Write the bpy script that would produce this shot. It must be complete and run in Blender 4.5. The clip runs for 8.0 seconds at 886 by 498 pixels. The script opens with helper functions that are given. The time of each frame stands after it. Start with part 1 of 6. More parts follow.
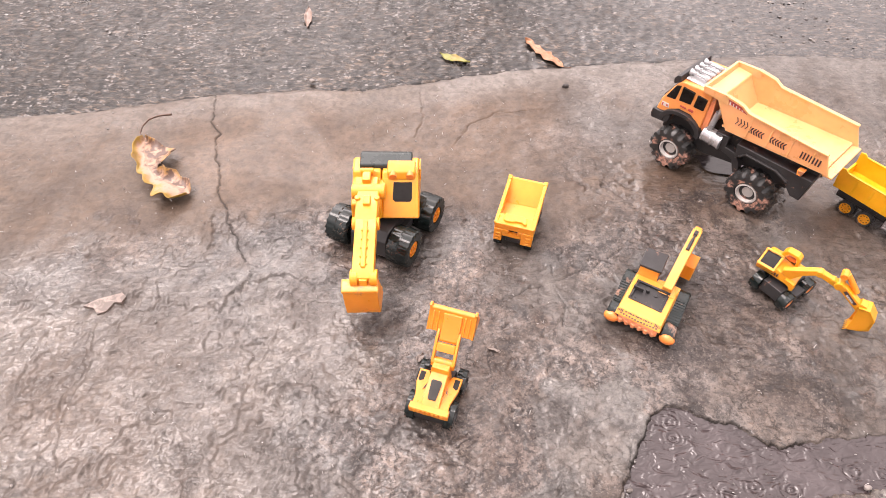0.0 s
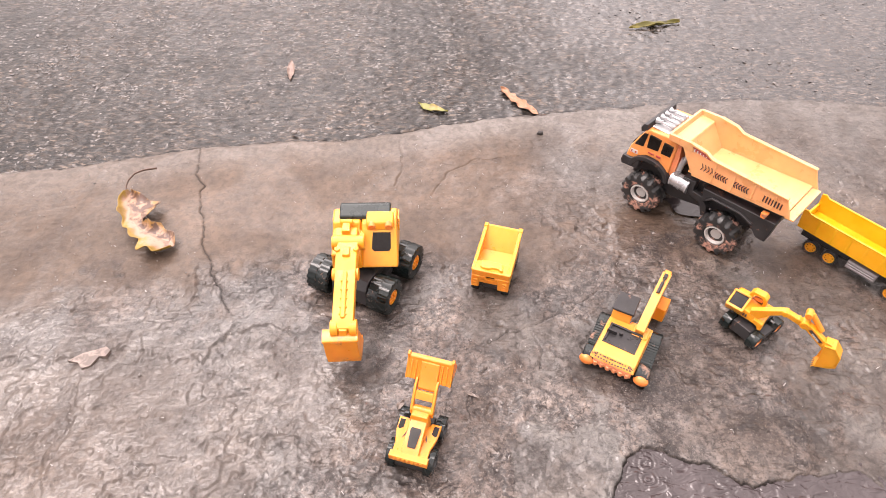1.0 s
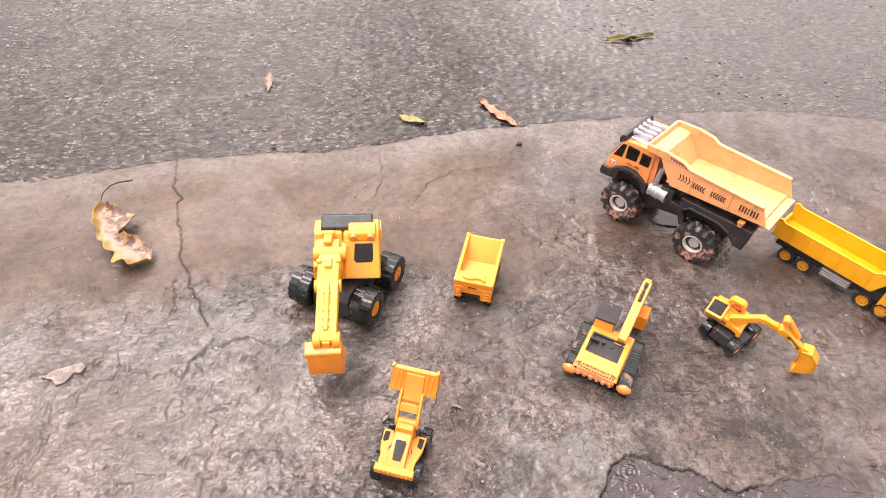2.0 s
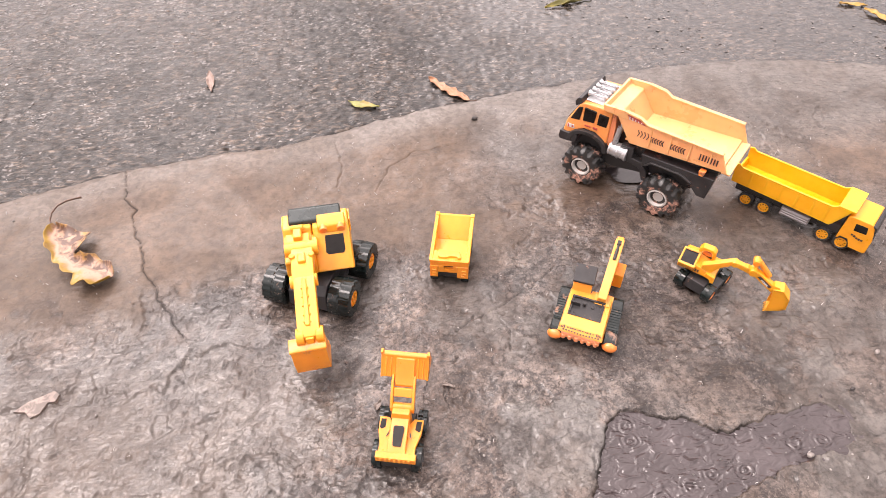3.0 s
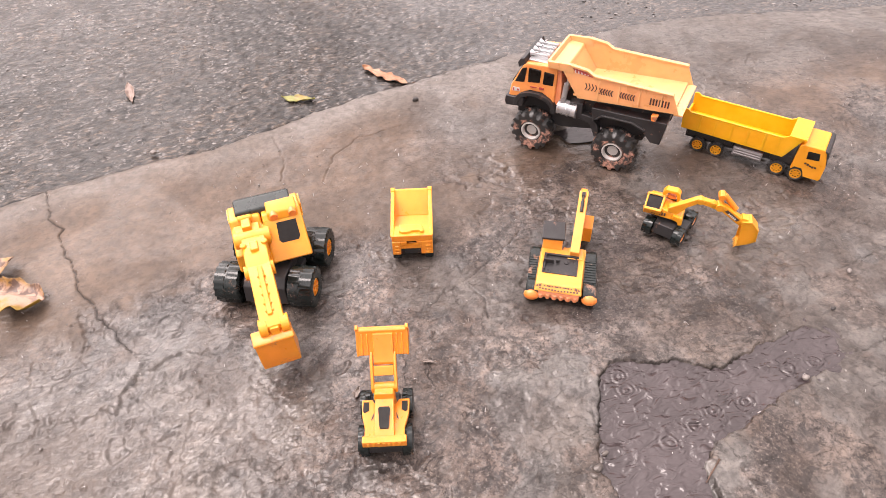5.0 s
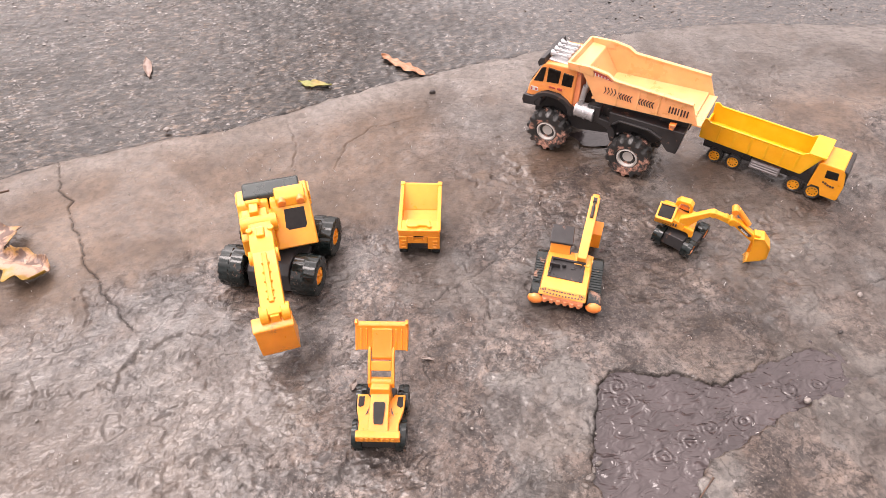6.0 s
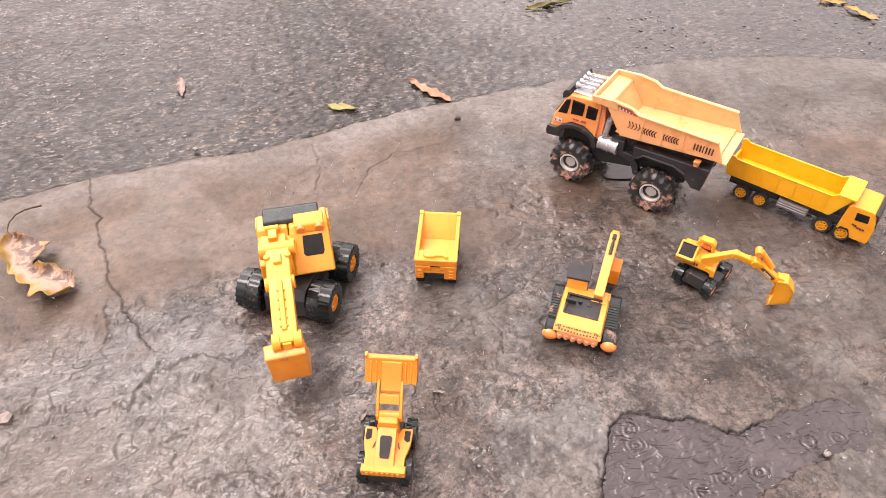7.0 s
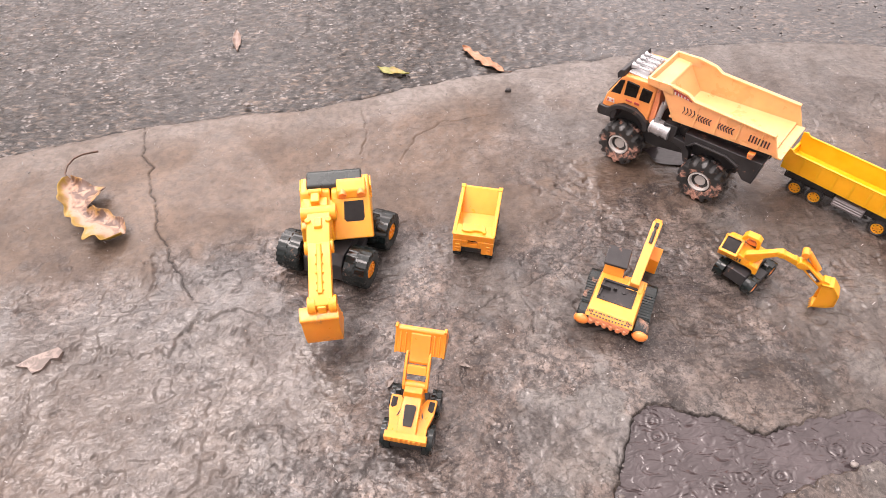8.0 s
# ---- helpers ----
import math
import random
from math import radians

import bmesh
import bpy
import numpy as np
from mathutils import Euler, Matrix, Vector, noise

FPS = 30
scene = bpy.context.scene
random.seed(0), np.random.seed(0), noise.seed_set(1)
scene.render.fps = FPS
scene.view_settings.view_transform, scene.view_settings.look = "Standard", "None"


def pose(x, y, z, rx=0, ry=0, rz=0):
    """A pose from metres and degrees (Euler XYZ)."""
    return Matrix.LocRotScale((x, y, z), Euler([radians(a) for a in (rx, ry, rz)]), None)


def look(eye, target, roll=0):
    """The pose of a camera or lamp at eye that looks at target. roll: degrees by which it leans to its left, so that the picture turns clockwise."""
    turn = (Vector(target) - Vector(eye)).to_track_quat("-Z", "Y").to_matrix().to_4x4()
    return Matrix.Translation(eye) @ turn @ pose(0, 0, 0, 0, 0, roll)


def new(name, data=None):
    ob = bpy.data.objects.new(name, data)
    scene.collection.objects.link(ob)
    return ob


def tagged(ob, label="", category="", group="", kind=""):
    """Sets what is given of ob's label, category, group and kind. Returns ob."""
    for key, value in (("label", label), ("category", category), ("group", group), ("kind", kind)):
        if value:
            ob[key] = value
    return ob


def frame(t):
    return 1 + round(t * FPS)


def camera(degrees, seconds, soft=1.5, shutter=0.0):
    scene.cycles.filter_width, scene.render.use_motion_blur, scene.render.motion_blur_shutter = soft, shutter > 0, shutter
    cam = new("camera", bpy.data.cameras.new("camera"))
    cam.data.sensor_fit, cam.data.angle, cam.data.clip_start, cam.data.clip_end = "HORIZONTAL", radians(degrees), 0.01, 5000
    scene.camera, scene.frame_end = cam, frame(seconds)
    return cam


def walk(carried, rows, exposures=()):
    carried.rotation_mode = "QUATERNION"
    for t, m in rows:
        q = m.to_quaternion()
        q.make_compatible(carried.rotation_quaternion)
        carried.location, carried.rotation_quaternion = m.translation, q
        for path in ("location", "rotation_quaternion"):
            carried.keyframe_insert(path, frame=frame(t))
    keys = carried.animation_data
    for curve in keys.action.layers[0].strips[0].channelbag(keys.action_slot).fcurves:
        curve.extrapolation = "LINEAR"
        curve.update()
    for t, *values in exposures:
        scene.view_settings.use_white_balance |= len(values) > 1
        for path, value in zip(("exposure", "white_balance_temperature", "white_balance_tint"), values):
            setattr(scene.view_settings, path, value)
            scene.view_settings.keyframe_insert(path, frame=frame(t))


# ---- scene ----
cam = camera(68.7, 8.0, soft=0.8)
PATH = [
    (0, (0.01, -0.024, 0.873), (0.003, 1.278, -0.645), 0.5),
    (0.5, (0.021, -0.03, 0.889), (0.056, 1.331, -0.576), 1.0),
    (1, (0.031, -0.028, 0.911), (0.053, 1.353, -0.535), 0.2),
    (1.5, (0.025, -0.028, 0.91), (0.077, 1.377, -0.512), 1.0),
    (2.8, (0.0, -0.026, 0.901), (0.195, 1.362, -0.525), 0.4),
    (3, (-0.009, -0.024, 0.897), (0.218, 1.332, -0.556), -0.7),
    (3.5, (-0.024, -0.013, 0.897), (0.298, 1.339, -0.541), -2.6),
    (4, (-0.047, -0.023, 0.866), (0.317, 1.408, -0.483), -5.4),
    (4.5, (-0.047, -0.03, 0.816), (0.342, 1.386, -0.541), -5.7),
    (4.7, (-0.047, -0.034, 0.8), (0.359, 1.352, -0.583), -4.2),
    (6, (-0.037, -0.022, 0.803), (0.332, 1.323, -0.63), 0.0),
    (6.5, (-0.028, -0.015, 0.81), (0.29, 1.335, -0.631), 0.0),
    (7, (-0.012, -0.006, 0.823), (0.277, 1.388, -0.582), -0.5),
    (7.5, (-0.008, -0.005, 0.825), (0.206, 1.321, -0.657), -0.6),
    (8, (-0.003, 0.004, 0.84), (0.144, 1.335, -0.646), 0.0),
]
walk(cam, [(t, look(eye, target, roll)) for t, eye, target, roll in PATH],
     [(0.0, 1.65, 6850, 22), (3.5, 1.65, 6850, 22), (4.5, 1.55, 6850, 22), (8.0, 1.55, 6850, 22)])


# ---- world and light ----
world = bpy.data.worlds.new("overcast_sky")
scene.world = world
world.use_nodes = True
wn, wl = world.node_tree.nodes, world.node_tree.links
sky = wn.new("ShaderNodeTexSky")
sky.sky_type = "NISHITA"
sky.sun_disc = False
sky.sun_elevation, sky.sun_rotation = radians(38), radians(-15)
sky.air_density, sky.dust_density, sky.ozone_density = 1.0, 6.0, 0.4
grey = wn.new("ShaderNodeHueSaturation")
grey.inputs["Saturation"].default_value = 0.18
wl.new(sky.outputs[0], grey.inputs["Color"])
cloud = wn.new("ShaderNodeMix")
cloud.data_type = "RGBA"
cloud.inputs[0].default_value = 0.66
cloud.inputs[7].default_value = (7.7, 7.35, 7.1, 1)
wl.new(grey.outputs[0], cloud.inputs[6])
# an overcast sky is about three times brighter overhead than at the horizon
up = wn.new("ShaderNodeSeparateXYZ")
wl.new(wn.new("ShaderNodeTexCoord").outputs["Generated"], up.inputs[0])
rise = wn.new("ShaderNodeMapRange")
rise.inputs[1].default_value, rise.inputs[2].default_value, rise.inputs[3].default_value, rise.inputs[4].default_value = 0.05, 0.95, 0.3, 1.4
wl.new(up.outputs[2], rise.inputs[0])
dome = wn.new("ShaderNodeVectorMath")
dome.operation = "SCALE"
wl.new(cloud.outputs[2], dome.inputs[0])
wl.new(rise.outputs[0], dome.inputs["Scale"])
wl.new(dome.outputs[0], wn["Background"].inputs["Color"])
wn["Background"].inputs["Strength"].default_value = 0.12

sun_data = bpy.data.lights.new("sun", "SUN")
sun_data.energy, sun_data.angle, sun_data.color = 1.3, radians(32), (1.0, 0.95, 0.9)
sun = new("sun", sun_data)
sun.matrix_world = look((-1.3, 0.3, 2.9), (0, 0, 0))


# ---- materials ----
def nodes_of(name):
    m = bpy.data.materials.new(name)
    m.use_nodes = True
    return m, m.node_tree.nodes, m.node_tree.links, m.node_tree.nodes["Principled BSDF"]


def noise_node(n, l, vec, scale, detail=6, rough=0.6, distort=0.0):
    t = n.new("ShaderNodeTexNoise")
    t.inputs["Scale"].default_value, t.inputs["Detail"].default_value = scale, detail
    t.inputs["Roughness"].default_value, t.inputs["Distortion"].default_value = rough, distort
    l.new(vec, t.inputs["Vector"])
    return t.outputs["Fac"]


def ramp(n, l, fac, stops):
    r = n.new("ShaderNodeValToRGB")
    e = r.color_ramp.elements
    while len(e) < len(stops):
        e.new(0.5)
    for k, (p, c) in zip(e, stops):
        k.position, k.color = p, (*c, 1) if len(c) == 3 else c
    l.new(fac, r.inputs["Fac"])
    return r.outputs["Color"]


def mix(n, l, fac, a, b, mode="MIX"):
    m = n.new("ShaderNodeMix")
    m.data_type, m.blend_type = "RGBA", mode
    for k, v in ((0, fac), (6, a), (7, b)):
        if isinstance(v, (int, float)):
            m.inputs[k].default_value = v
        elif isinstance(v, tuple):
            m.inputs[k].default_value = (*v, 1)
        else:
            l.new(v, m.inputs[k])
    return m.outputs[2]


def maths(n, l, op, a, b=0.0, clamp=False):
    m = n.new("ShaderNodeMath")
    m.operation, m.use_clamp = op, clamp
    for k, v in ((0, a), (1, b)):
        if isinstance(v, (int, float)):
            m.inputs[k].default_value = v
        else:
            l.new(v, m.inputs[k])
    return m.outputs[0]


def bump(n, l, p, height, strength, distance, below=None):
    b = n.new("ShaderNodeBump")
    b.inputs["Strength"].default_value, b.inputs["Distance"].default_value = strength, distance
    l.new(height, b.inputs["Height"])
    if below is not None:
        l.new(below, b.inputs["Normal"])
    l.new(b.outputs[0], p.inputs["Normal"])
    return b.outputs[0]


def coords(n, kind="Object"):
    return n.new("ShaderNodeTexCoord").outputs[kind]


def ramp_f(n, l, fac, lo, hi, a=0.0, b=1.0):
    r = n.new("ShaderNodeMapRange")
    for k, v in zip(("From Min", "From Max", "To Min", "To Max"), (lo, hi, a, b)):
        r.inputs[k].default_value = v
    l.new(fac, r.inputs["Value"])
    return r.outputs[0]


def ripple_rings(n, l, vec, scale, waves):
    """Rings round scattered drops, fading outwards."""
    v = n.new("ShaderNodeTexVoronoi")
    v.inputs["Scale"].default_value = scale
    l.new(vec, v.inputs["Vector"])
    d = v.outputs["Distance"]
    return maths(n, l, "MULTIPLY", maths(n, l, "SINE", maths(n, l, "MULTIPLY", d, waves)), maths(n, l, "SUBTRACT", 0.55, d, True))


def plastic(name, colour, rough=0.32, grime=0.25, mud=(0.2, 0.11, 0.075), mud_amount=0.0, coat=0.25):
    """Moulded toy plastic, wet, with faint fading, dust and splashed mud."""
    m, n, l, p = nodes_of(name)
    c = coords(n)
    colour = tuple(0.74 * v for v in colour)
    a = noise_node(n, l, c, 28, 5)
    b = noise_node(n, l, c, 260, 4)
    dark = tuple(v * (1 - 0.3 * grime) for v in colour)
    lightc = tuple(min(1, v * 1.04 + 0.01) for v in colour)
    col = ramp(n, l, a, [(0.35, dark), (0.65, lightc)])
    speck = ramp_f(n, l, b, 0.66, 0.74, 0, grime * 0.7)
    col = mix(n, l, speck, col, tuple(0.55 * v + 0.45 * w for v, w in zip(colour, mud)))
    r = ramp_f(n, l, a, 0.3, 0.7, rough - 0.08, rough + 0.14)
    if mud_amount > 0:
        g = noise_node(n, l, c, 36, 8, 0.7, 0.4)
        f = ramp_f(n, l, g, 0.62 - 0.3 * mud_amount, 0.70 - 0.3 * mud_amount, 0, 0.9)
        tone = ramp(n, l, b, [(0.3, tuple(v * 0.6 for v in mud)), (0.7, tuple(min(1, v * 1.7) for v in mud))])
        col = mix(n, l, f, col, tone)
        r = maths(n, l, "ADD", r, maths(n, l, "MULTIPLY", f, 0.25))
    l.new(col, p.inputs["Base Color"])
    l.new(r, p.inputs["Roughness"])
    p.inputs["Coat Weight"].default_value, p.inputs["Coat Roughness"].default_value = coat, 0.12
    drops = n.new("ShaderNodeTexVoronoi")
    drops.inputs["Scale"].default_value = 330
    l.new(c, drops.inputs["Vector"])
    h = ramp_f(n, l, drops.outputs["Distance"], 0.12, 0.3, 1, 0)
    keep = ramp_f(n, l, noise_node(n, l, c, 90, 2), 0.5, 0.58)
    first = bump(n, l, p, maths(n, l, "MULTIPLY", h, keep), 0.25, 0.0008)
    bump(n, l, p, b, 0.12, 0.0006, first)
    return m


def soak(m, weight=0.3, depth=0.008):
    """Thin moulded walls let light through."""
    p = m.node_tree.nodes["Principled BSDF"]
    p.inputs["Subsurface Weight"].default_value, p.inputs["Subsurface Scale"].default_value = weight, depth
    p.inputs["Subsurface Radius"].default_value = (1.0, 0.75, 0.4)


YELLOW = plastic("yellow_plastic", (0.98, 0.39, 0.012), 0.34)
PALE_GOLD = plastic("pale_golden_plastic", (1.0, 0.4, 0.055), 0.34)
AMBER = plastic("amber_plastic", (0.98, 0.285, 0.012), 0.34)
GOLD = plastic("golden_yellow_plastic", (0.97, 0.315, 0.015), 0.34, mud_amount=0.05)
LEMON = plastic("lemon_yellow_plastic", (1.0, 0.5, 0.004), 0.34)
ORANGE = plastic("orange_plastic", (1.0, 0.37, 0.1), 0.34)
DEEP_ORANGE = plastic("deep_orange_plastic", (0.96, 0.28, 0.05), 0.34, mud_amount=0.15)
SALMON_PLASTIC = plastic("salmon_orange_plastic", (1.0, 0.34, 0.15), 0.34, mud_amount=0.05)
PEACH = plastic("light_orange_plastic", (1.0, 0.5, 0.21), 0.3)
for shell in (YELLOW, PALE_GOLD, AMBER, GOLD, LEMON, ORANGE, DEEP_ORANGE, SALMON_PLASTIC, PEACH):
    soak(shell)
BLACK = plastic("black_plastic", (0.03, 0.028, 0.029), 0.34, 0.25, mud_amount=0.06, coat=0.05)
BLACK.node_tree.nodes["Principled BSDF"].inputs["Specular IOR Level"].default_value = 0.3
GREENBLACK = plastic("green_black_plastic", (0.01, 0.02, 0.019), 0.25, 0.15, coat=0.12)
GREENBLACK.node_tree.nodes["Principled BSDF"].inputs["Specular IOR Level"].default_value = 0.35
TYRE = plastic("muddy_rubber", (0.005, 0.011, 0.0105), 0.16, 0.2, mud_amount=0.12, coat=0.1)
TYRE.node_tree.nodes["Principled BSDF"].inputs["Specular IOR Level"].default_value = 0.4
BIG_TYRE = plastic("mud_caked_rubber", (0.02, 0.02, 0.02), 0.45, 0.3, mud=(0.36, 0.19, 0.14), mud_amount=0.33, coat=0.1)
GREY = plastic("grey_plastic", (0.2, 0.18, 0.18), 0.4, 0.3)
RIM = plastic("pale_grey_plastic", (0.6, 0.57, 0.54), 0.35, 0.3)
SILVER = plastic("silver_plastic", (0.55, 0.55, 0.56), 0.25, 0.25, coat=0.5)
SILVER.node_tree.nodes["Principled BSDF"].inputs["Metallic"].default_value = 0.55
WINDOW = plastic("dark_window_plastic", (0.01, 0.008, 0.007), 0.2, 0.1, coat=0.1)
WINDOW.node_tree.nodes["Principled BSDF"].inputs["Specular IOR Level"].default_value = 0.15
WHITE = plastic("sticker_white", (0.75, 0.7, 0.66), 0.4)
DECAL = plastic("sticker_dark", (0.06, 0.03, 0.03), 0.4, 0.15)
RED = plastic("sticker_red", (0.5, 0.07, 0.06), 0.4)


def attribute(n, name):
    a = n.new("ShaderNodeAttribute")
    a.attribute_name = name
    return a.outputs["Fac"]


def concrete_material():
    m, n, l, p = nodes_of("wet_concrete")
    c = coords(n)
    worn_or_sheen, grey, wet, dirt_or_shade = (attribute(n, k) for k in ("worn_or_sheen", "sheen_grey", "wetness", "crack_dirt_rim_shade"))
    big = noise_node(n, l, c, 2.6, 5, 0.55, 0.6)
    mid = noise_node(n, l, c, 12, 8, 0.66, 0.6)
    fine = noise_node(n, l, c, 62, 7, 0.68, 0.5)
    grit = noise_node(n, l, c, 260, 4, 0.7)
    # smooth tan top coat, with faint stains
    top = ramp(n, l, noise_node(n, l, c, 16, 6, 0.6), [(0.32, (0.19, 0.141, 0.103)), (0.68, (0.292, 0.222, 0.165))])
    stain = noise_node(n, l, c, 4.2, 9, 0.62, 1.2)
    top = mix(n, l, 1.0, top, ramp(n, l, stain, [(0.36, (0.76, 0.73, 0.71)), (0.5, (1, 1, 1)), (0.64, (1.2, 1.18, 1.16))]), "MULTIPLY")
    top = mix(n, l, ramp_f(n, l, noise_node(n, l, c, 110, 5, 0.7), 0.58, 0.64, 0, 0.5), top, (0.085, 0.058, 0.044))
    top = mix(n, l, 1.0, top, ramp(n, l, fine, [(0.4, (0.8, 0.79, 0.78)), (0.5, (1, 1, 1)), (0.6, (1.12, 1.11, 1.1))]), "MULTIPLY")
    # scaled brown lower coat, and bare cement greyed with the sky's sheen
    brown = ramp(n, l, mid, [(0.36, (0.1, 0.079, 0.071)), (0.47, (0.195, 0.158, 0.141)), (0.56, (0.272, 0.224, 0.2)), (0.66, (0.37, 0.32, 0.287))])
    pale = ramp(n, l, mid, [(0.32, (0.135, 0.138, 0.138)), (0.41, (0.225, 0.234, 0.235)), (0.6, (0.29, 0.3, 0.302))])
    bare = mix(n, l, grey, brown, pale)
    blotch = noise_node(n, l, c, 6.5, 10, 0.66, 0.9)
    bare = mix(n, l, 1.0, bare, ramp(n, l, blotch, [(0.4, (0.66, 0.62, 0.61)), (0.5, (1, 0.98, 0.97)), (0.6, (1.24, 1.22, 1.18))]), "MULTIPLY")
    coarse = bare
    bare = mix(n, l, 1.0, bare, ramp(n, l, fine, [(0.4, (0.4, 0.38, 0.37)), (0.5, (1, 1, 1)), (0.6, (1.5, 1.47, 1.43))]), "MULTIPLY")
    bare = mix(n, l, ramp_f(n, l, grit, 0.575, 0.61, 0, 0.7), bare, (0.5, 0.455, 0.42))
    bare = mix(n, l, ramp_f(n, l, grit, 0.435, 0.4, 0, 0.75), bare, (0.04, 0.033, 0.03))
    even = ramp_f(n, l, grey, 0.3, 1.0, 0.0, 0.55)
    bare = mix(n, l, even, bare, coarse)
    col = mix(n, l, worn_or_sheen, top, bare)
    col = mix(n, l, 1.0, col, ramp(n, l, big, [(0.36, (0.86, 0.87, 0.88)), (0.6, (1.03, 0.985, 0.955))]), "MULTIPLY")
    col = mix(n, l, attribute(n, "pale_band"), col, mix(n, l, ramp_f(n, l, fine, 0.42, 0.58), (0.28, 0.262, 0.244), (0.44, 0.415, 0.388)))
    # torn edges of the scaled skin: thin dark contours that come and go
    contour = lambda scale, warp, wide: ramp_f(n, l, maths(n, l, "ABSOLUTE", maths(n, l, "SUBTRACT", noise_node(n, l, c, scale, 7, 0.62, warp), 0.5)), wide, wide * 0.15, 0, 1)
    here = lambda scale, lo, hi: ramp_f(n, l, noise_node(n, l, c, scale, 4, 0.6, 0.4), lo, hi)
    tears = maths(n, l, "MULTIPLY", contour(9, 0.5, 0.008), here(5.5, 0.46, 0.54))
    tears = maths(n, l, "MAXIMUM", tears, maths(n, l, "MULTIPLY", contour(26, 0.8, 0.015), here(8, 0.44, 0.54)))
    tears = maths(n, l, "MULTIPLY", tears, ramp_f(n, l, worn_or_sheen, 0.25, 0.7, 0.0, 0.9))
    hollows = maths(n, l, "MULTIPLY", maths(n, l, "MULTIPLY", ramp_f(n, l, noise_node(n, l, c, 34, 8, 0.7, 0.7), 0.545, 0.585), here(7, 0.43, 0.53)), ramp_f(n, l, worn_or_sheen, 0.2, 0.7, 0.0, 0.8))
    pits = maths(n, l, "MULTIPLY", maths(n, l, "MULTIPLY", ramp_f(n, l, noise_node(n, l, c, 130, 5, 0.7, 0.5), 0.545, 0.58), here(10, 0.4, 0.54)), ramp_f(n, l, worn_or_sheen, 0.2, 0.8, 0.1, 0.85))
    hollows = maths(n, l, "MAXIMUM", hollows, pits)
    broken = maths(n, l, "MULTIPLY", maths(n, l, "MAXIMUM", tears, hollows), maths(n, l, "SUBTRACT", 1.0, maths(n, l, "MULTIPLY", even, 0.7)))
    col = mix(n, l, broken, col, (0.052, 0.044, 0.041))
    col = mix(n, l, dirt_or_shade, col, (0.022, 0.017, 0.014))
    col = mix(n, l, 1.0, col, (0.325, 0.3, 0.286), "MULTIPLY")
    l.new(col, p.inputs["Base Color"])
    film = ramp_f(n, l, noise_node(n, l, c, 6.5, 8, 0.62, 0.8), 0.43, 0.57)
    l.new(ramp_f(n, l, film, 0, 1, 0.55, 0.36), p.inputs["Roughness"])
    dry = maths(n, l, "MULTIPLY", wet, maths(n, l, "SUBTRACT", 1.0, maths(n, l, "MAXIMUM", dirt_or_shade, tears), True))
    l.new(maths(n, l, "MULTIPLY", ramp_f(n, l, film, 0, 1, 0.55, 1.0), dry, True), p.inputs["Coat Weight"])
    p.inputs["Coat Roughness"].default_value, p.inputs["Coat IOR"].default_value = 0.13, 1.42
    p.inputs["Specular IOR Level"].default_value = 0.22
    # film of water ruffled by the rain, over a gritty face
    stretch = n.new("ShaderNodeMapping")
    stretch.inputs["Scale"].default_value = (0.62, 1.15, 1)
    l.new(c, stretch.inputs["Vector"])
    waves = maths(n, l, "ADD", maths(n, l, "MULTIPLY", noise_node(n, l, stretch.outputs[0], 66, 2, 0.5, 0.5), 1.3), maths(n, l, "MULTIPLY", noise_node(n, l, stretch.outputs[0], 150, 2, 0.5, 0.4), 0.5))
    film_face = bump(n, l, p, waves, 0.6, 0.006)
    rings = bump(n, l, p, ripple_rings(n, l, c, 26, 52), 0.4, 0.0014, film_face)
    l.new(rings, p.inputs["Coat Normal"])
    face = bump(n, l, p, waves, 0.15, 0.003)
    torn = bump(n, l, p, maths(n, l, "SUBTRACT", 1.0, broken), 0.5, 0.003, face)
    gritty = maths(n, l, "MULTIPLY", maths(n, l, "ADD", fine, maths(n, l, "MULTIPLY", grit, 0.35)), ramp_f(n, l, worn_or_sheen, 0.1, 0.9, 0.3, 1.0))
    bump(n, l, p, gritty, 0.4, 0.0045, torn)
    return m


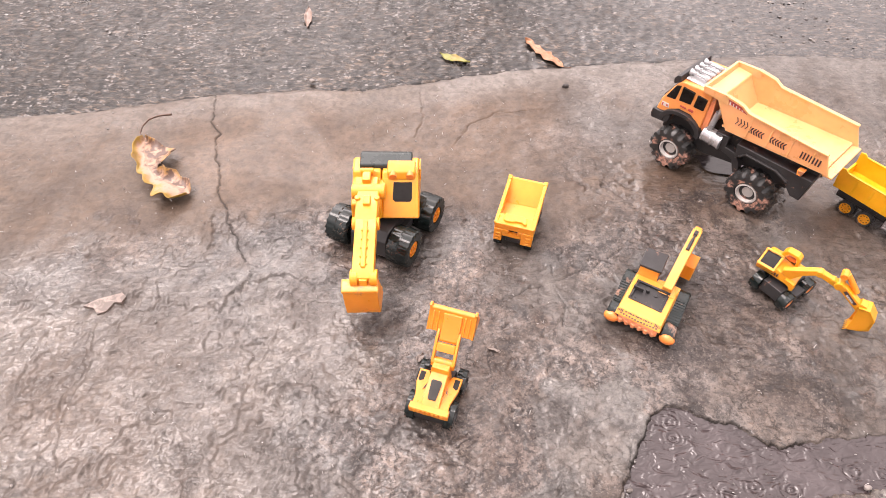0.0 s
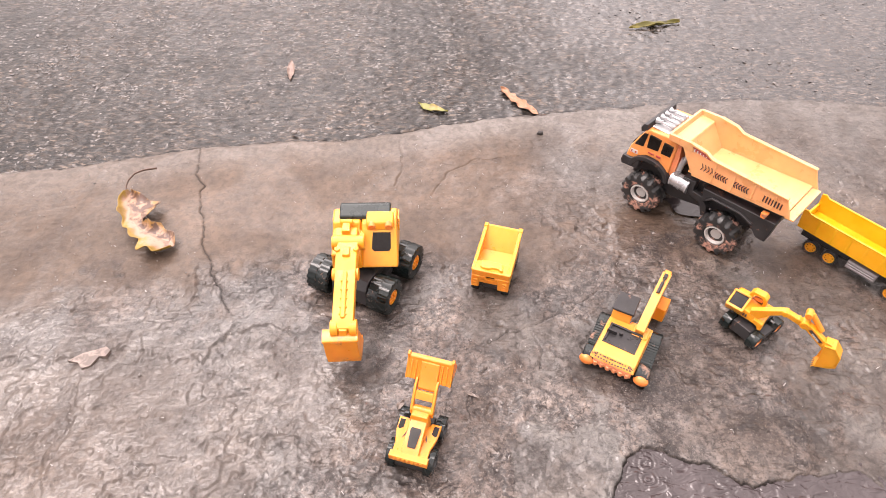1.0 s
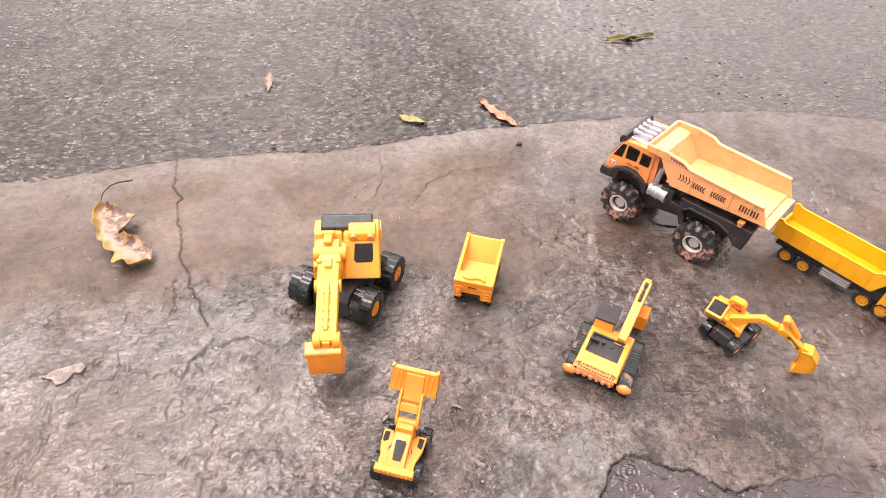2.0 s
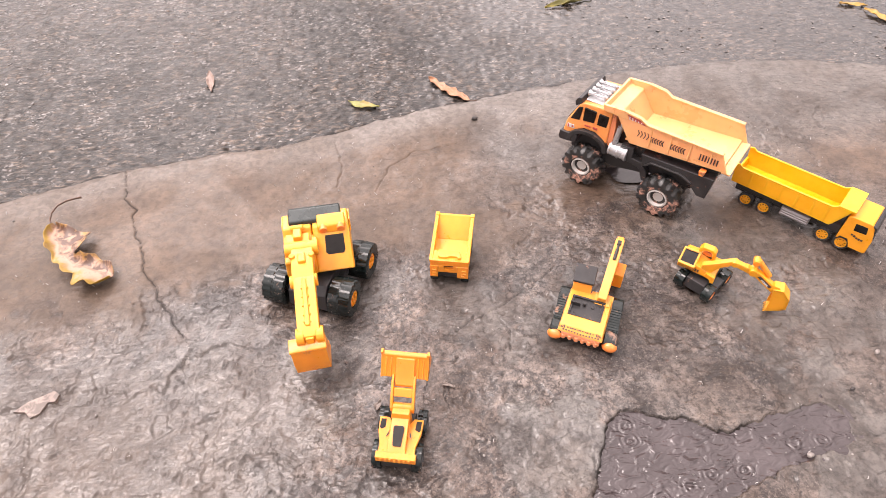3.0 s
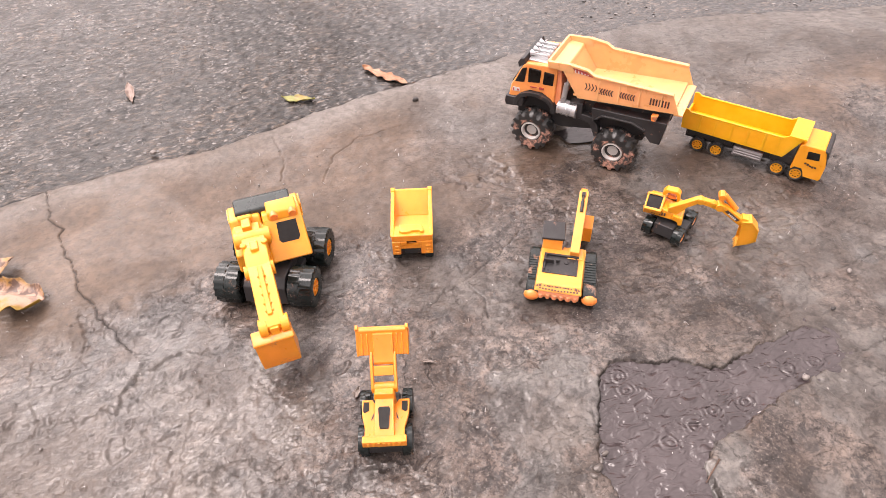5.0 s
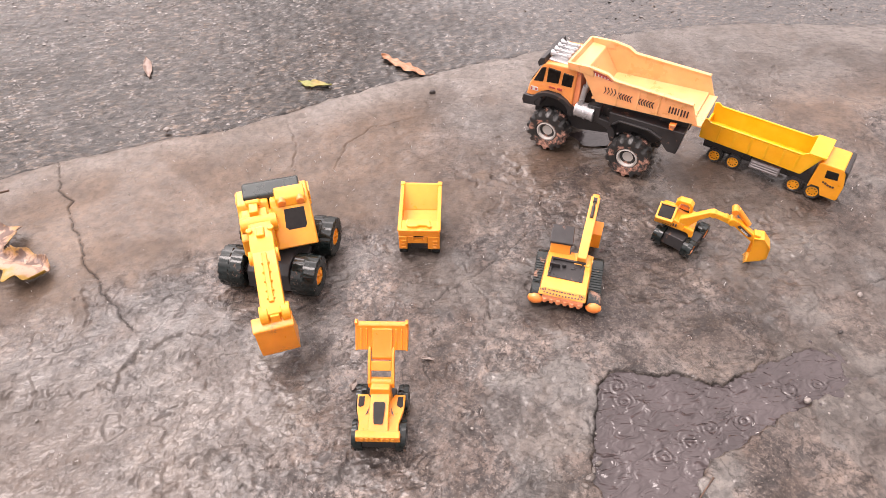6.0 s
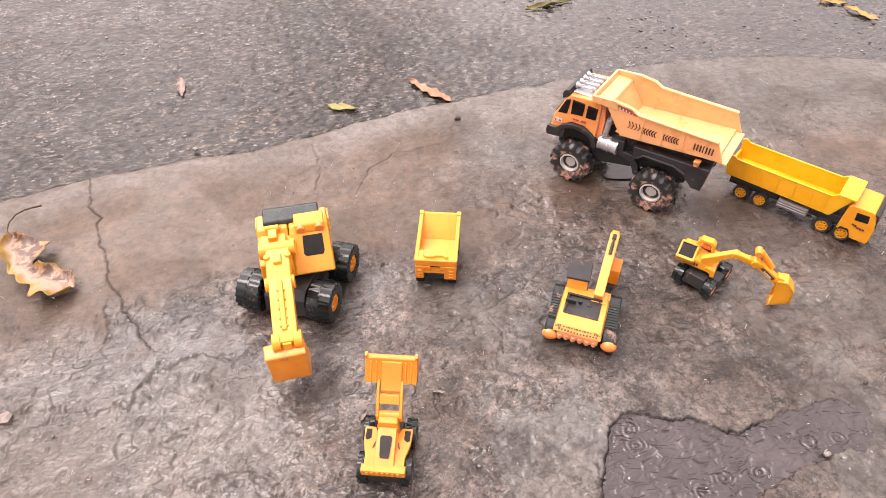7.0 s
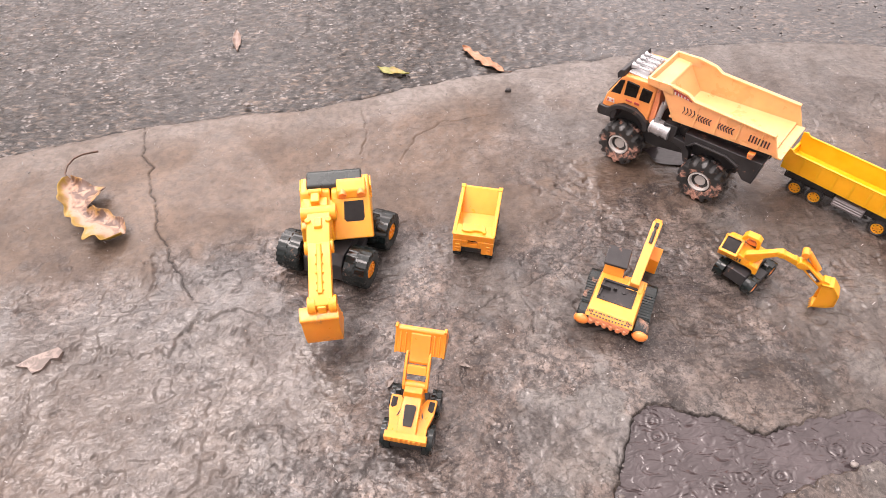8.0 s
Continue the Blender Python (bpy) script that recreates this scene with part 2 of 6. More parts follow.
def asphalt_material():
    m, n, l, p = nodes_of("wet_asphalt")
    c = coords(n)
    v = n.new("ShaderNodeTexVoronoi")
    v.inputs["Scale"].default_value = 75
    warp = n.new("ShaderNodeTexNoise")
    warp.inputs["Scale"].default_value, warp.inputs["Detail"].default_value = 55, 4
    l.new(c, warp.inputs["Vector"])
    shift = n.new("ShaderNodeVectorMath")
    shift.operation = "MULTIPLY_ADD"
    l.new(warp.outputs["Color"], shift.inputs[0])
    shift.inputs[1].default_value = (0.03, 0.02, 0.0)
    l.new(c, shift.inputs[2])
    lie = n.new("ShaderNodeMapping")
    lie.inputs["Scale"].default_value = (0.6, 1.15, 1)
    l.new(shift.outputs[0], lie.inputs["Vector"])
    l.new(lie.outputs[0], v.inputs["Vector"])
    tone = n.new("ShaderNodeSeparateColor")
    l.new(v.outputs["Color"], tone.inputs[0])
    stone = ramp(n, l, tone.outputs[0], [(0.0, (0.06, 0.053, 0.05)), (0.5, (0.10, 0.09, 0.085)), (0.85, (0.15, 0.135, 0.126)), (1.0, (0.24, 0.215, 0.2))])
    big = noise_node(n, l, c, 3.2, 6, 0.6, 0.5)
    col = mix(n, l, ramp_f(n, l, v.outputs["Distance"], 0.38, 0.6), stone, (0.045, 0.04, 0.037))
    col = mix(n, l, 1.0, col, ramp(n, l, big, [(0.35, (0.72, 0.74, 0.76)), (0.62, (1.3, 1.2, 1.12))]), "MULTIPLY")
    flat = n.new("ShaderNodeMapping")
    flat.inputs["Scale"].default_value = (0.45, 1.2, 1)
    l.new(c, flat.inputs["Vector"])
    fine = noise_node(n, l, flat.outputs[0], 120, 7, 0.75, 0.6)
    col = mix(n, l, 1.0, col, ramp(n, l, fine, [(0.45, (0.15, 0.15, 0.15)), (0.5, (0.8, 0.8, 0.79)), (0.545, (3.0, 2.9, 2.75))]), "MULTIPLY")
    damp = attribute(n, "standing_water")
    flakes = n.new("ShaderNodeTexVoronoi")
    flakes.inputs["Scale"].default_value = 120
    wide = n.new("ShaderNodeMapping")
    wide.inputs["Scale"].default_value = (0.8, 1.15, 1)
    l.new(shift.outputs[0], wide.inputs["Vector"])
    l.new(wide.outputs[0], flakes.inputs["Vector"])
    hue = n.new("ShaderNodeSeparateColor")
    l.new(flakes.outputs["Color"], hue.inputs[0])
    flake = maths(n, l, "MULTIPLY", maths(n, l, "MULTIPLY", ramp_f(n, l, hue.outputs[0], 0.66, 0.8), ramp_f(n, l, flakes.outputs["Distance"], 0.5, 0.32)), ramp_f(n, l, noise_node(n, l, c, 9, 4, 0.6), 0.42, 0.56, 0.15, 1))
    col = mix(n, l, 1.0, col, (0.19, 0.171, 0.154), "MULTIPLY")
    col = mix(n, l, maths(n, l, "MULTIPLY", flake, ramp_f(n, l, damp, 0, 1, 0.85, 0.35)), col, (0.17, 0.155, 0.147))
    l.new(col, p.inputs["Base Color"])
    l.new(ramp_f(n, l, noise_node(n, l, c, 6, 6, 0.6, 0.6), 0.38, 0.62, 0.5, 0.25), p.inputs["Roughness"])
    l.new(ramp_f(n, l, damp, 0, 1, 0.18, 1.0), p.inputs["Coat Weight"])
    p.inputs["Coat Roughness"].default_value, p.inputs["Coat IOR"].default_value = 0.14, 1.6
    p.inputs["Specular IOR Level"].default_value = 0.155
    h = maths(n, l, "SUBTRACT", maths(n, l, "MULTIPLY", fine, 0.5), v.outputs["Distance"])
    first = bump(n, l, p, h, 0.45, 0.004)
    bump(n, l, p, noise_node(n, l, flat.outputs[0], 70, 5, 0.62, 0.8), 0.7, 0.006, first)
    return m


def water_material():
    m, n, l, p = nodes_of("muddy_rain_water")
    c = coords(n)
    col = ramp(n, l, noise_node(n, l, c, 9, 6, 0.6, 0.6), [(0.35, (0.034, 0.0262, 0.027)), (0.65, (0.056, 0.0445, 0.046))])
    l.new(col, p.inputs["Base Color"])
    p.inputs["Roughness"].default_value, p.inputs["IOR"].default_value = 0.09, 1.5
    # overlapping rings of drops of three sizes, warped where they meet
    warp = n.new("ShaderNodeTexNoise")
    warp.inputs["Scale"].default_value = 24
    l.new(c, warp.inputs["Vector"])
    shift = n.new("ShaderNodeVectorMath")
    shift.operation = "MULTIPLY_ADD"
    l.new(warp.outputs["Color"], shift.inputs[0])
    shift.inputs[1].default_value = (0.016, 0.016, 0.0)
    l.new(c, shift.inputs[2])
    lay = n.new("ShaderNodeMapping")
    lay.inputs["Scale"].default_value = (0.7, 1.2, 1)
    l.new(c, lay.inputs["Vector"])
    first = bump(n, l, p, ripple_rings(n, l, shift.outputs[0], 11, 44), 0.8, 0.0022)
    second = bump(n, l, p, ripple_rings(n, l, shift.outputs[0], 24, 34), 0.8, 0.0026, first)
    bump(n, l, p, noise_node(n, l, lay.outputs[0], 62, 2, 0.5, 0.6), 0.9, 0.0085, second)
    return m


def oak_material():
    """A turning oak leaf: yellow along one edge, pinkish along the rib, brown patches on the other side."""
    m, n, l, p = nodes_of("turning_oak_leaf")
    c = coords(n)
    side = maths(n, l, "ADD", attribute(n, "side"), ramp_f(n, l, noise_node(n, l, c, 45, 5, 0.6, 0.5), 0.2, 0.8, -0.5, 0.5))
    f = noise_node(n, l, c, 58, 6, 0.62, 0.6)
    col = mix(n, l, ramp_f(n, l, side, -0.8, -0.4), (0.62, 0.39, 0.05), (0.74, 0.47, 0.34))
    col = mix(n, l, ramp_f(n, l, side, 0.62, 0.9), col, (0.66, 0.36, 0.09))
    brown = maths(n, l, "MULTIPLY", ramp_f(n, l, f, 0.43, 0.53, 0, 0.95), ramp_f(n, l, side, -0.2, 0.15))
    col = mix(n, l, brown, col, (0.16, 0.075, 0.05))
    col = mix(n, l, ramp_f(n, l, noise_node(n, l, c, 160, 5, 0.7), 0.6, 0.7, 0, 0.6), col, (0.32, 0.15, 0.09))
    rib = ramp_f(n, l, maths(n, l, "ABSOLUTE", attribute(n, "side")), 0.05, 0.02, 0, 0.7)
    col = mix(n, l, rib, col, (0.5, 0.3, 0.2))
    col = mix(n, l, 1.0, col, (0.4, 0.38, 0.35), "MULTIPLY")
    l.new(col, p.inputs["Base Color"])
    p.inputs["Roughness"].default_value, p.inputs["Coat Weight"].default_value = 0.5, 0.1
    bump(n, l, p, f, 0.4, 0.002)
    return m


def leaf_material(name, a, b, spots, scale=60, spot=0.56):
    m, n, l, p = nodes_of(name)
    c = coords(n)
    f = noise_node(n, l, c, scale, 6, 0.65, 0.4)
    g = noise_node(n, l, c, scale * 0.35, 3)
    col = mix(n, l, ramp_f(n, l, g, 0.42, 0.58), a, b)
    col = mix(n, l, ramp_f(n, l, f, spot, spot + 0.1, 0, 0.85), col, spots)
    col = mix(n, l, 1.0, col, (0.42, 0.41, 0.4), "MULTIPLY")
    l.new(col, p.inputs["Base Color"])
    p.inputs["Roughness"].default_value, p.inputs["Coat Weight"].default_value = 0.5, 0.08
    bump(n, l, p, f, 0.4, 0.002)
    return m


CONCRETE, ASPHALT, WATER = concrete_material(), asphalt_material(), water_material()
OAK = oak_material()
SALMON = leaf_material("salmon_leaf", (0.62, 0.27, 0.12), (0.68, 0.36, 0.2), (0.3, 0.12, 0.06), 90)
GREEN_LEAF = leaf_material("yellow_green_leaf", (0.36, 0.38, 0.06), (0.55, 0.42, 0.10), (0.3, 0.14, 0.05), 70)
RUST_LEAF = leaf_material("rust_leaf", (0.36, 0.24, 0.19), (0.42, 0.29, 0.23), (0.22, 0.12, 0.09), 90)
OLIVE_LEAF = leaf_material("olive_leaf", (0.22, 0.2, 0.03), (0.5, 0.4, 0.06), (0.1, 0.09, 0.03), 40)
AMBER_LEAF = leaf_material("amber_leaf", (0.7, 0.42, 0.06), (0.66, 0.4, 0.12), (0.4, 0.2, 0.05), 60)
STEM = leaf_material("leaf_stem", (0.12, 0.06, 0.035), (0.2, 0.1, 0.06), (0.04, 0.02, 0.015), 200)


def stone_material():
    m, n, l, p = nodes_of("wet_stone")
    c = coords(n)
    g = n.new("ShaderNodeNewGeometry")
    col = ramp(n, l, g.outputs["Random Per Island"], [(0.0, (0.035, 0.031, 0.029)), (0.5, (0.07, 0.063, 0.06)), (0.84, (0.12, 0.108, 0.1)), (1.0, (0.2, 0.18, 0.168))])
    col = mix(n, l, 1.0, col, ramp(n, l, noise_node(n, l, c, 240, 5), [(0.3, (0.7, 0.7, 0.7)), (0.7, (1.25, 1.22, 1.2))]), "MULTIPLY")
    l.new(col, p.inputs["Base Color"])
    p.inputs["Roughness"].default_value, p.inputs["Coat Weight"].default_value = 0.35, 0.3
    return m


STONE = stone_material()


# ---- mesh helpers ----
def part(name, bm, material, parent=None, label="", bevel=0.0, smooth=40, at=None):
    me = bpy.data.meshes.new(name)
    bmesh.ops.remove_doubles(bm, verts=bm.verts, dist=1e-6)
    bmesh.ops.recalc_face_normals(bm, faces=bm.faces)
    bm.to_mesh(me)
    bm.free()
    me.materials.append(material)
    ob = new(name, me)
    if smooth:
        me.polygons.foreach_set("use_smooth", [True] * len(me.polygons))
        me.set_sharp_from_angle(angle=radians(smooth))
    if bevel:
        b = ob.modifiers.new("bevel", "BEVEL")
        b.width, b.segments, b.limit_method, b.angle_limit = bevel, 2, "ANGLE", radians(35)
        b.harden_normals = True
    if parent is not None:
        ob.parent = parent
    if at is not None:
        ob.matrix_basis = at
    if label:
        tagged(ob, label)
    return ob


def thing(name, m, label, category, group=""):
    e = new(name)
    e.empty_display_size = 0.02
    e.matrix_basis = m
    return tagged(e, label, category, group)


def box(bm, x0, x1, y0, y1, z0, z1, m=None, taper=0.0):
    """A box; taper draws its top in by that much on each side."""
    vs = []
    for z, t in ((z0, 0.0), (z1, taper)):
        vs += [bm.verts.new(v) for v in ((x0 + t, y0 + t, z), (x1 - t, y0 + t, z), (x1 - t, y1 - t, z), (x0 + t, y1 - t, z))]
    for f in ((3, 2, 1, 0), (4, 5, 6, 7), (0, 1, 5, 4), (1, 2, 6, 5), (2, 3, 7, 6), (3, 0, 4, 7)):
        bm.faces.new([vs[k] for k in f])
    if m is not None:
        bmesh.ops.transform(bm, matrix=m, verts=vs)
    return bm


def prism(bm, outline, y0, y1, inset=0.0, m=None):
    """An outline in x and z, drawn out along y; inset narrows the top of the outline at both ends."""
    zs = [z for _, z in outline]
    lo, hi = min(zs), max(zs)
    rows = []
    for y, s in ((y0, 1), (y1, -1)):
        rows.append([bm.verts.new((x, y + s * inset * (z - lo) / (hi - lo), z)) for x, z in outline])
    bm.faces.new(rows[0])
    bm.faces.new(rows[1][::-1])
    k = len(outline)
    for i in range(k):
        bm.faces.new((rows[0][i], rows[1][i], rows[1][(i + 1) % k], rows[0][(i + 1) % k]))
    if m is not None:
        bmesh.ops.transform(bm, matrix=m, verts=rows[0] + rows[1])
    return bm


def slab(bm, outline, z0, z1, m=None):
    """An outline in x and y, drawn up from z0 to z1."""
    rows = [[bm.verts.new((x, y, z)) for x, y in outline] for z in (z0, z1)]
    bm.faces.new(rows[0][::-1])
    bm.faces.new(rows[1])
    k = len(outline)
    for i in range(k):
        bm.faces.new((rows[0][i], rows[0][(i + 1) % k], rows[1][(i + 1) % k], rows[1][i]))
    if m is not None:
        bmesh.ops.transform(bm, matrix=m, verts=rows[0] + rows[1])
    return bm


def rod(bm, a, b, r, r2=None, sides=14):
    a, b = Vector(a), Vector(b)
    m = Matrix.Translation((a + b) / 2) @ (b - a).to_track_quat("Z", "Y").to_matrix().to_4x4()
    bmesh.ops.create_cone(bm, cap_ends=True, segments=sides, radius1=r, radius2=r if r2 is None else r2, depth=(b - a).length, matrix=m)
    return bm


def lathe(bm, profile, sides=28, m=None):
    """A profile of (y, radius) turned about the y axis."""
    rings = []
    for y, r in profile:
        rings.append([bm.verts.new((r * math.cos(2 * math.pi * k / sides), y, r * math.sin(2 * math.pi * k / sides))) for k in range(sides)])
    for a, b in zip(rings, rings[1:]):
        for k in range(sides):
            bm.faces.new((a[k], a[(k + 1) % sides], b[(k + 1) % sides], b[k]))
    bm.faces.new(rings[0])
    bm.faces.new(rings[-1][::-1])
    if m is not None:
        bmesh.ops.transform(bm, matrix=m, verts=[v for r in rings for v in r])
    return bm


def outline_wall(bm, outline, y, thick, hole):
    """A plate in x and z at y with one hole; outline and hole have as many corners, in the same turn."""
    k = len(outline)
    rows = [[bm.verts.new((px, yy, pz)) for px, pz in o] for o in (outline, hole) for yy in (y, y + thick)]
    o0, o1, h0, h1 = rows
    for i in range(k):
        j = (i + 1) % k
        bm.faces.new((o0[i], o0[j], h0[j], h0[i]))
        bm.faces.new((o1[j], o1[i], h1[i], h1[j]))
        bm.faces.new((o0[j], o0[i], o1[i], o1[j]))
        bm.faces.new((h0[i], h0[j], h1[j], h1[i]))
    return bm


def wheel(parent, x, y, z, r, w, side, tyre, hub, lugs=14, rim=0.55, lug_h=0.06, spokes=0, dish=0.55, m=None, hub_label=""):
    """A wheel whose outer face looks to side (+1 or -1) along y: a tyre with lugs, and a rim."""
    base = (m or Matrix()) @ Matrix.Translation((x, y, z)) @ Matrix.Diagonal((1, side, 1, 1))
    w2, rr = w / 2, r * rim
    bm = bmesh.new()
    body = r * (1 - lug_h)
    n = lugs * 6
    # (y, radius of the groove, radius of the lug, which lug row)
    rings = [(-w2 * 0.8, rr, rr, 0), (-w2, r * 0.78, r * 0.8, 0), (-w2 * 0.9, body * 0.94, r * 0.97, 0), (-w2 * 0.1, body, r, 0), (-w2 * 0.04, body, body, 0),
             (w2 * 0.04, body, body, 1), (w2 * 0.1, body, r, 1), (w2 * 0.9, body * 0.94, r * 0.97, 1), (w2, r * 0.78, r * 0.8, 1), (w2 * 0.92, rr * 1.1, rr * 1.1, 1), (w2 * 0.55, rr, rr, 1)]
    grid = []
    for yy, low, high, row in rings:
        ring = []
        for k in range(n):
            lean = 0.7 * abs(yy) / w2
            on = ((k / 6 + 0.5 * row + lean) % 1) < 0.52
            a = 2 * math.pi * (k + 0.0) / n
            ring.append(bm.verts.new(((high if on else low) * math.cos(a), yy, (high if on else low) * math.sin(a))))
        grid.append(ring)
    for a, b in zip(grid, grid[1:]):
        for k in range(n):
            bm.faces.new((a[k], a[(k + 1) % n], b[(k + 1) % n], b[k]))
    bm.faces.new(grid[0])
    bm.faces.new(grid[-1][::-1])
    wh = part("wheel", bm, tyre, parent, at=base, smooth=35)
    bm = bmesh.new()
    lathe(bm, [(-w2 * 0.5, rr * 0.98), (w2 * 0.86, rr * 1.0), (w2 * 0.9, rr * 0.86), (w2 * (0.9 - dish), rr * 0.74), (w2 * (0.86 - dish), rr * 0.6), (w2 * (1.08 - dish), rr * 0.55), (w2 * (1.12 - dish), rr * 0.48), (w2 * (1.13 - dish), rr * 0.1)], 24)
    if spokes:
        for k in range(spokes):
            rot = Matrix.Rotation(2 * math.pi * k / spokes, 4, "Y")
            box(bm, rr * 0.25, rr * 0.82, w2 * 0.5, w2 * 0.93, -rr * 0.1, rr * 0.1, rot)
    part("rim", bm, hub, wh, hub_label, smooth=35)
    return wh


def strip_marks(bm, n, x0, dx, width, z0, z1, y, lean=0.0, thick=0.0006):
    """A row of upright bars on the plane y."""
    for k in range(n):
        x = x0 + k * dx
        prism(bm, [(x, z0), (x + width, z0), (x + width + lean, (z0 + z1) / 2), (x + width, z1), (x, z1), (x + lean, (z0 + z1) / 2)], y, y + thick)
    return bm


# ---- ground ----
def field(xs, ys, cell, seed):
    """Smooth random heights between 0 and 1 on the grid xs, ys, with lumps of about that cell size."""
    rng = np.random.RandomState(seed)
    table = rng.rand(256, 256)
    gx, gy = xs / cell, ys / cell
    ix, iy = np.floor(gx).astype(int), np.floor(gy).astype(int)
    fx, fy = gx - ix, gy - iy
    fx, fy = fx * fx * (3 - 2 * fx), fy * fy * (3 - 2 * fy)
    t = lambda a, b: table[a % 256, b % 256]
    return (t(ix, iy) * (1 - fx) + t(ix + 1, iy) * fx) * (1 - fy) + (t(ix, iy + 1) * (1 - fx) + t(ix + 1, iy + 1) * fx) * fy


def fractal(xs, ys, cell, seed, octaves=4, gain=0.55):
    total, weight = 0, 0
    for k in range(octaves):
        w = gain ** k
        total, weight = total + w * field(xs + 7.3 * k, ys - 3.1 * k, cell / 2 ** k, seed + k), weight + w
    return total / weight


def spread(lo, hi, step, far, grow=1.45):
    """Even steps from lo to hi, then ever larger ones out to far."""
    inner = list(np.arange(lo, hi + step / 2, step))
    out, s, v = [], step * 2, hi
    while v < far:
        v, s = v + s, s * grow
        out.append(v)
    back, s, v = [], step * 2, lo
    while v > -far:
        v, s = v - s, s * grow
        back.append(v)
    return np.array(back[::-1] + inner + out)


def segments_distance(px, py, pts, closed=False):
    pts = list(pts) + ([pts[0]] if closed else [])
    best = np.full(px.shape, 1e9)
    for (ax, ay), (bx, by) in zip(pts, pts[1:]):
        dx, dy = bx - ax, by - ay
        t = np.clip(((px - ax) * dx + (py - ay) * dy) / (dx * dx + dy * dy), 0, 1)
        best = np.minimum(best, np.hypot(px - ax - t * dx, py - ay - t * dy))
    return best


def inside(px, py, pts):
    hit = np.zeros(px.shape, bool)
    for (ax, ay), (bx, by) in zip(pts, list(pts[1:]) + [pts[0]]):
        cross = ((ay > py) != (by > py)) & (px < (bx - ax) * (py - ay) / ((by - ay) or 1e-9) + ax)
        hit ^= cross
    return hit


def step01(v, a, b):
    t = np.clip((v - a) / (b - a), 0, 1)
    return t * t * (3 - 2 * t)


def sheet(name, xs, ys, heights, material, extra=()):
    """A grid mesh over xs and ys with the given heights; extra: named values for each corner."""
    nx, ny = len(xs), len(ys)
    gx, gy = np.meshgrid(xs, ys)
    co = np.stack([gx, gy, heights], -1).reshape(-1, 3).astype(np.float32)
    i = (np.arange(ny - 1)[:, None] * nx + np.arange(nx - 1)[None, :]).reshape(-1)
    quads = np.stack([i, i + 1, i + nx + 1, i + nx], -1).astype(np.int32)
    me = bpy.data.meshes.new(name)
    me.vertices.add(len(co))
    me.vertices.foreach_set("co", co.reshape(-1))
    me.loops.add(quads.size)
    me.loops.foreach_set("vertex_index", quads.reshape(-1))
    me.polygons.add(len(quads))
    me.polygons.foreach_set("loop_start", np.arange(0, quads.size, 4, dtype=np.int32))
    me.polygons.foreach_set("loop_total", np.full(len(quads), 4, dtype=np.int32))
    me.update(calc_edges=True)
    me.polygons.foreach_set("use_smooth", [True] * len(quads))
    for key, values in extra:
        a = me.attributes.new(key, "FLOAT", "POINT")
        a.data.foreach_set("value", values.reshape(-1).astype(np.float32))
    me.materials.append(material)
    return new(name, me)


EDGE = [(-60, 1.0), (-2, 1.03), (-0.95, 1.095), (-0.78, 1.12), (-0.66, 1.15), (-0.51, 1.183), (-0.3, 1.208), (-0.14, 1.213), (-0.05, 1.241),
        (0.09, 1.276), (0.236, 1.306), (0.387, 1.327), (0.576, 1.345), (0.82, 1.372), (1.05, 1.357), (1.19, 1.328), (1.4, 1.256), (2.2, 1.1), (60, 1.0)]
LONG_CRACK = [(-0.512, 1.186), (-0.497, 1.13), (-0.489, 1.1), (-0.49, 1.074), (-0.464, 1.036), (-0.469, 1.01), (-0.452, 0.971), (-0.442, 0.926),
              (-0.424, 0.866), (-0.406, 0.825), (-0.392, 0.79), (-0.357, 0.722), (-0.335, 0.69)]
STEP_LINE = [(-1.2, 0.57), (-0.85, 0.6), (-0.62, 0.585), (-0.5, 0.615), (-0.4, 0.6), (-0.359, 0.606), (-0.339, 0.638), (-0.297, 0.65), (-0.253, 0.66), (-0.2, 0.65),
             (-0.168, 0.63), (-0.12, 0.605), (-0.06, 0.6)]
SIDE_CRACKS = [[(-0.091, 0.516), (-0.09, 0.492), (-0.083, 0.471), (-0.087, 0.449)], [(0.284, 0.416), (0.274, 0.352), (0.264, 0.32), (0.262, 0.27)],
               [(0.74, 0.462), (0.771, 0.47), (0.8, 0.468), (0.87, 0.478)], [(0.654, 0.336), (0.7, 0.322), (0.78, 0.33)], [(0.12, 0.62), (0.2, 0.66), (0.27, 0.69), (0.33, 0.735)],
               [(0.205, 0.56), (0.212, 0.6), (0.2, 0.64)], [(-0.05, 1.19), (-0.04, 1.11), (-0.055, 1.03)], [(0.02, 1.0), (0.06, 1.08), (0.13, 1.12), (0.22, 1.13)]]
POOL = [(0.268, 0.319), (0.282, 0.36), (0.3, 0.39), (0.316, 0.41), (0.338, 0.424), (0.37, 0.42), (0.409, 0.403), (0.45, 0.387), (0.484, 0.368), (0.527, 0.376),
        (0.582, 0.382), (0.652, 0.388), (0.674, 0.352), (0.668, 0.32), (0.597, 0.308), (0.534, 0.299), (0.482, 0.277), (0.405, 0.27), (0.38, 0.24), (0.36, 0.17), (0.24, 0.17), (0.25, 0.28)]

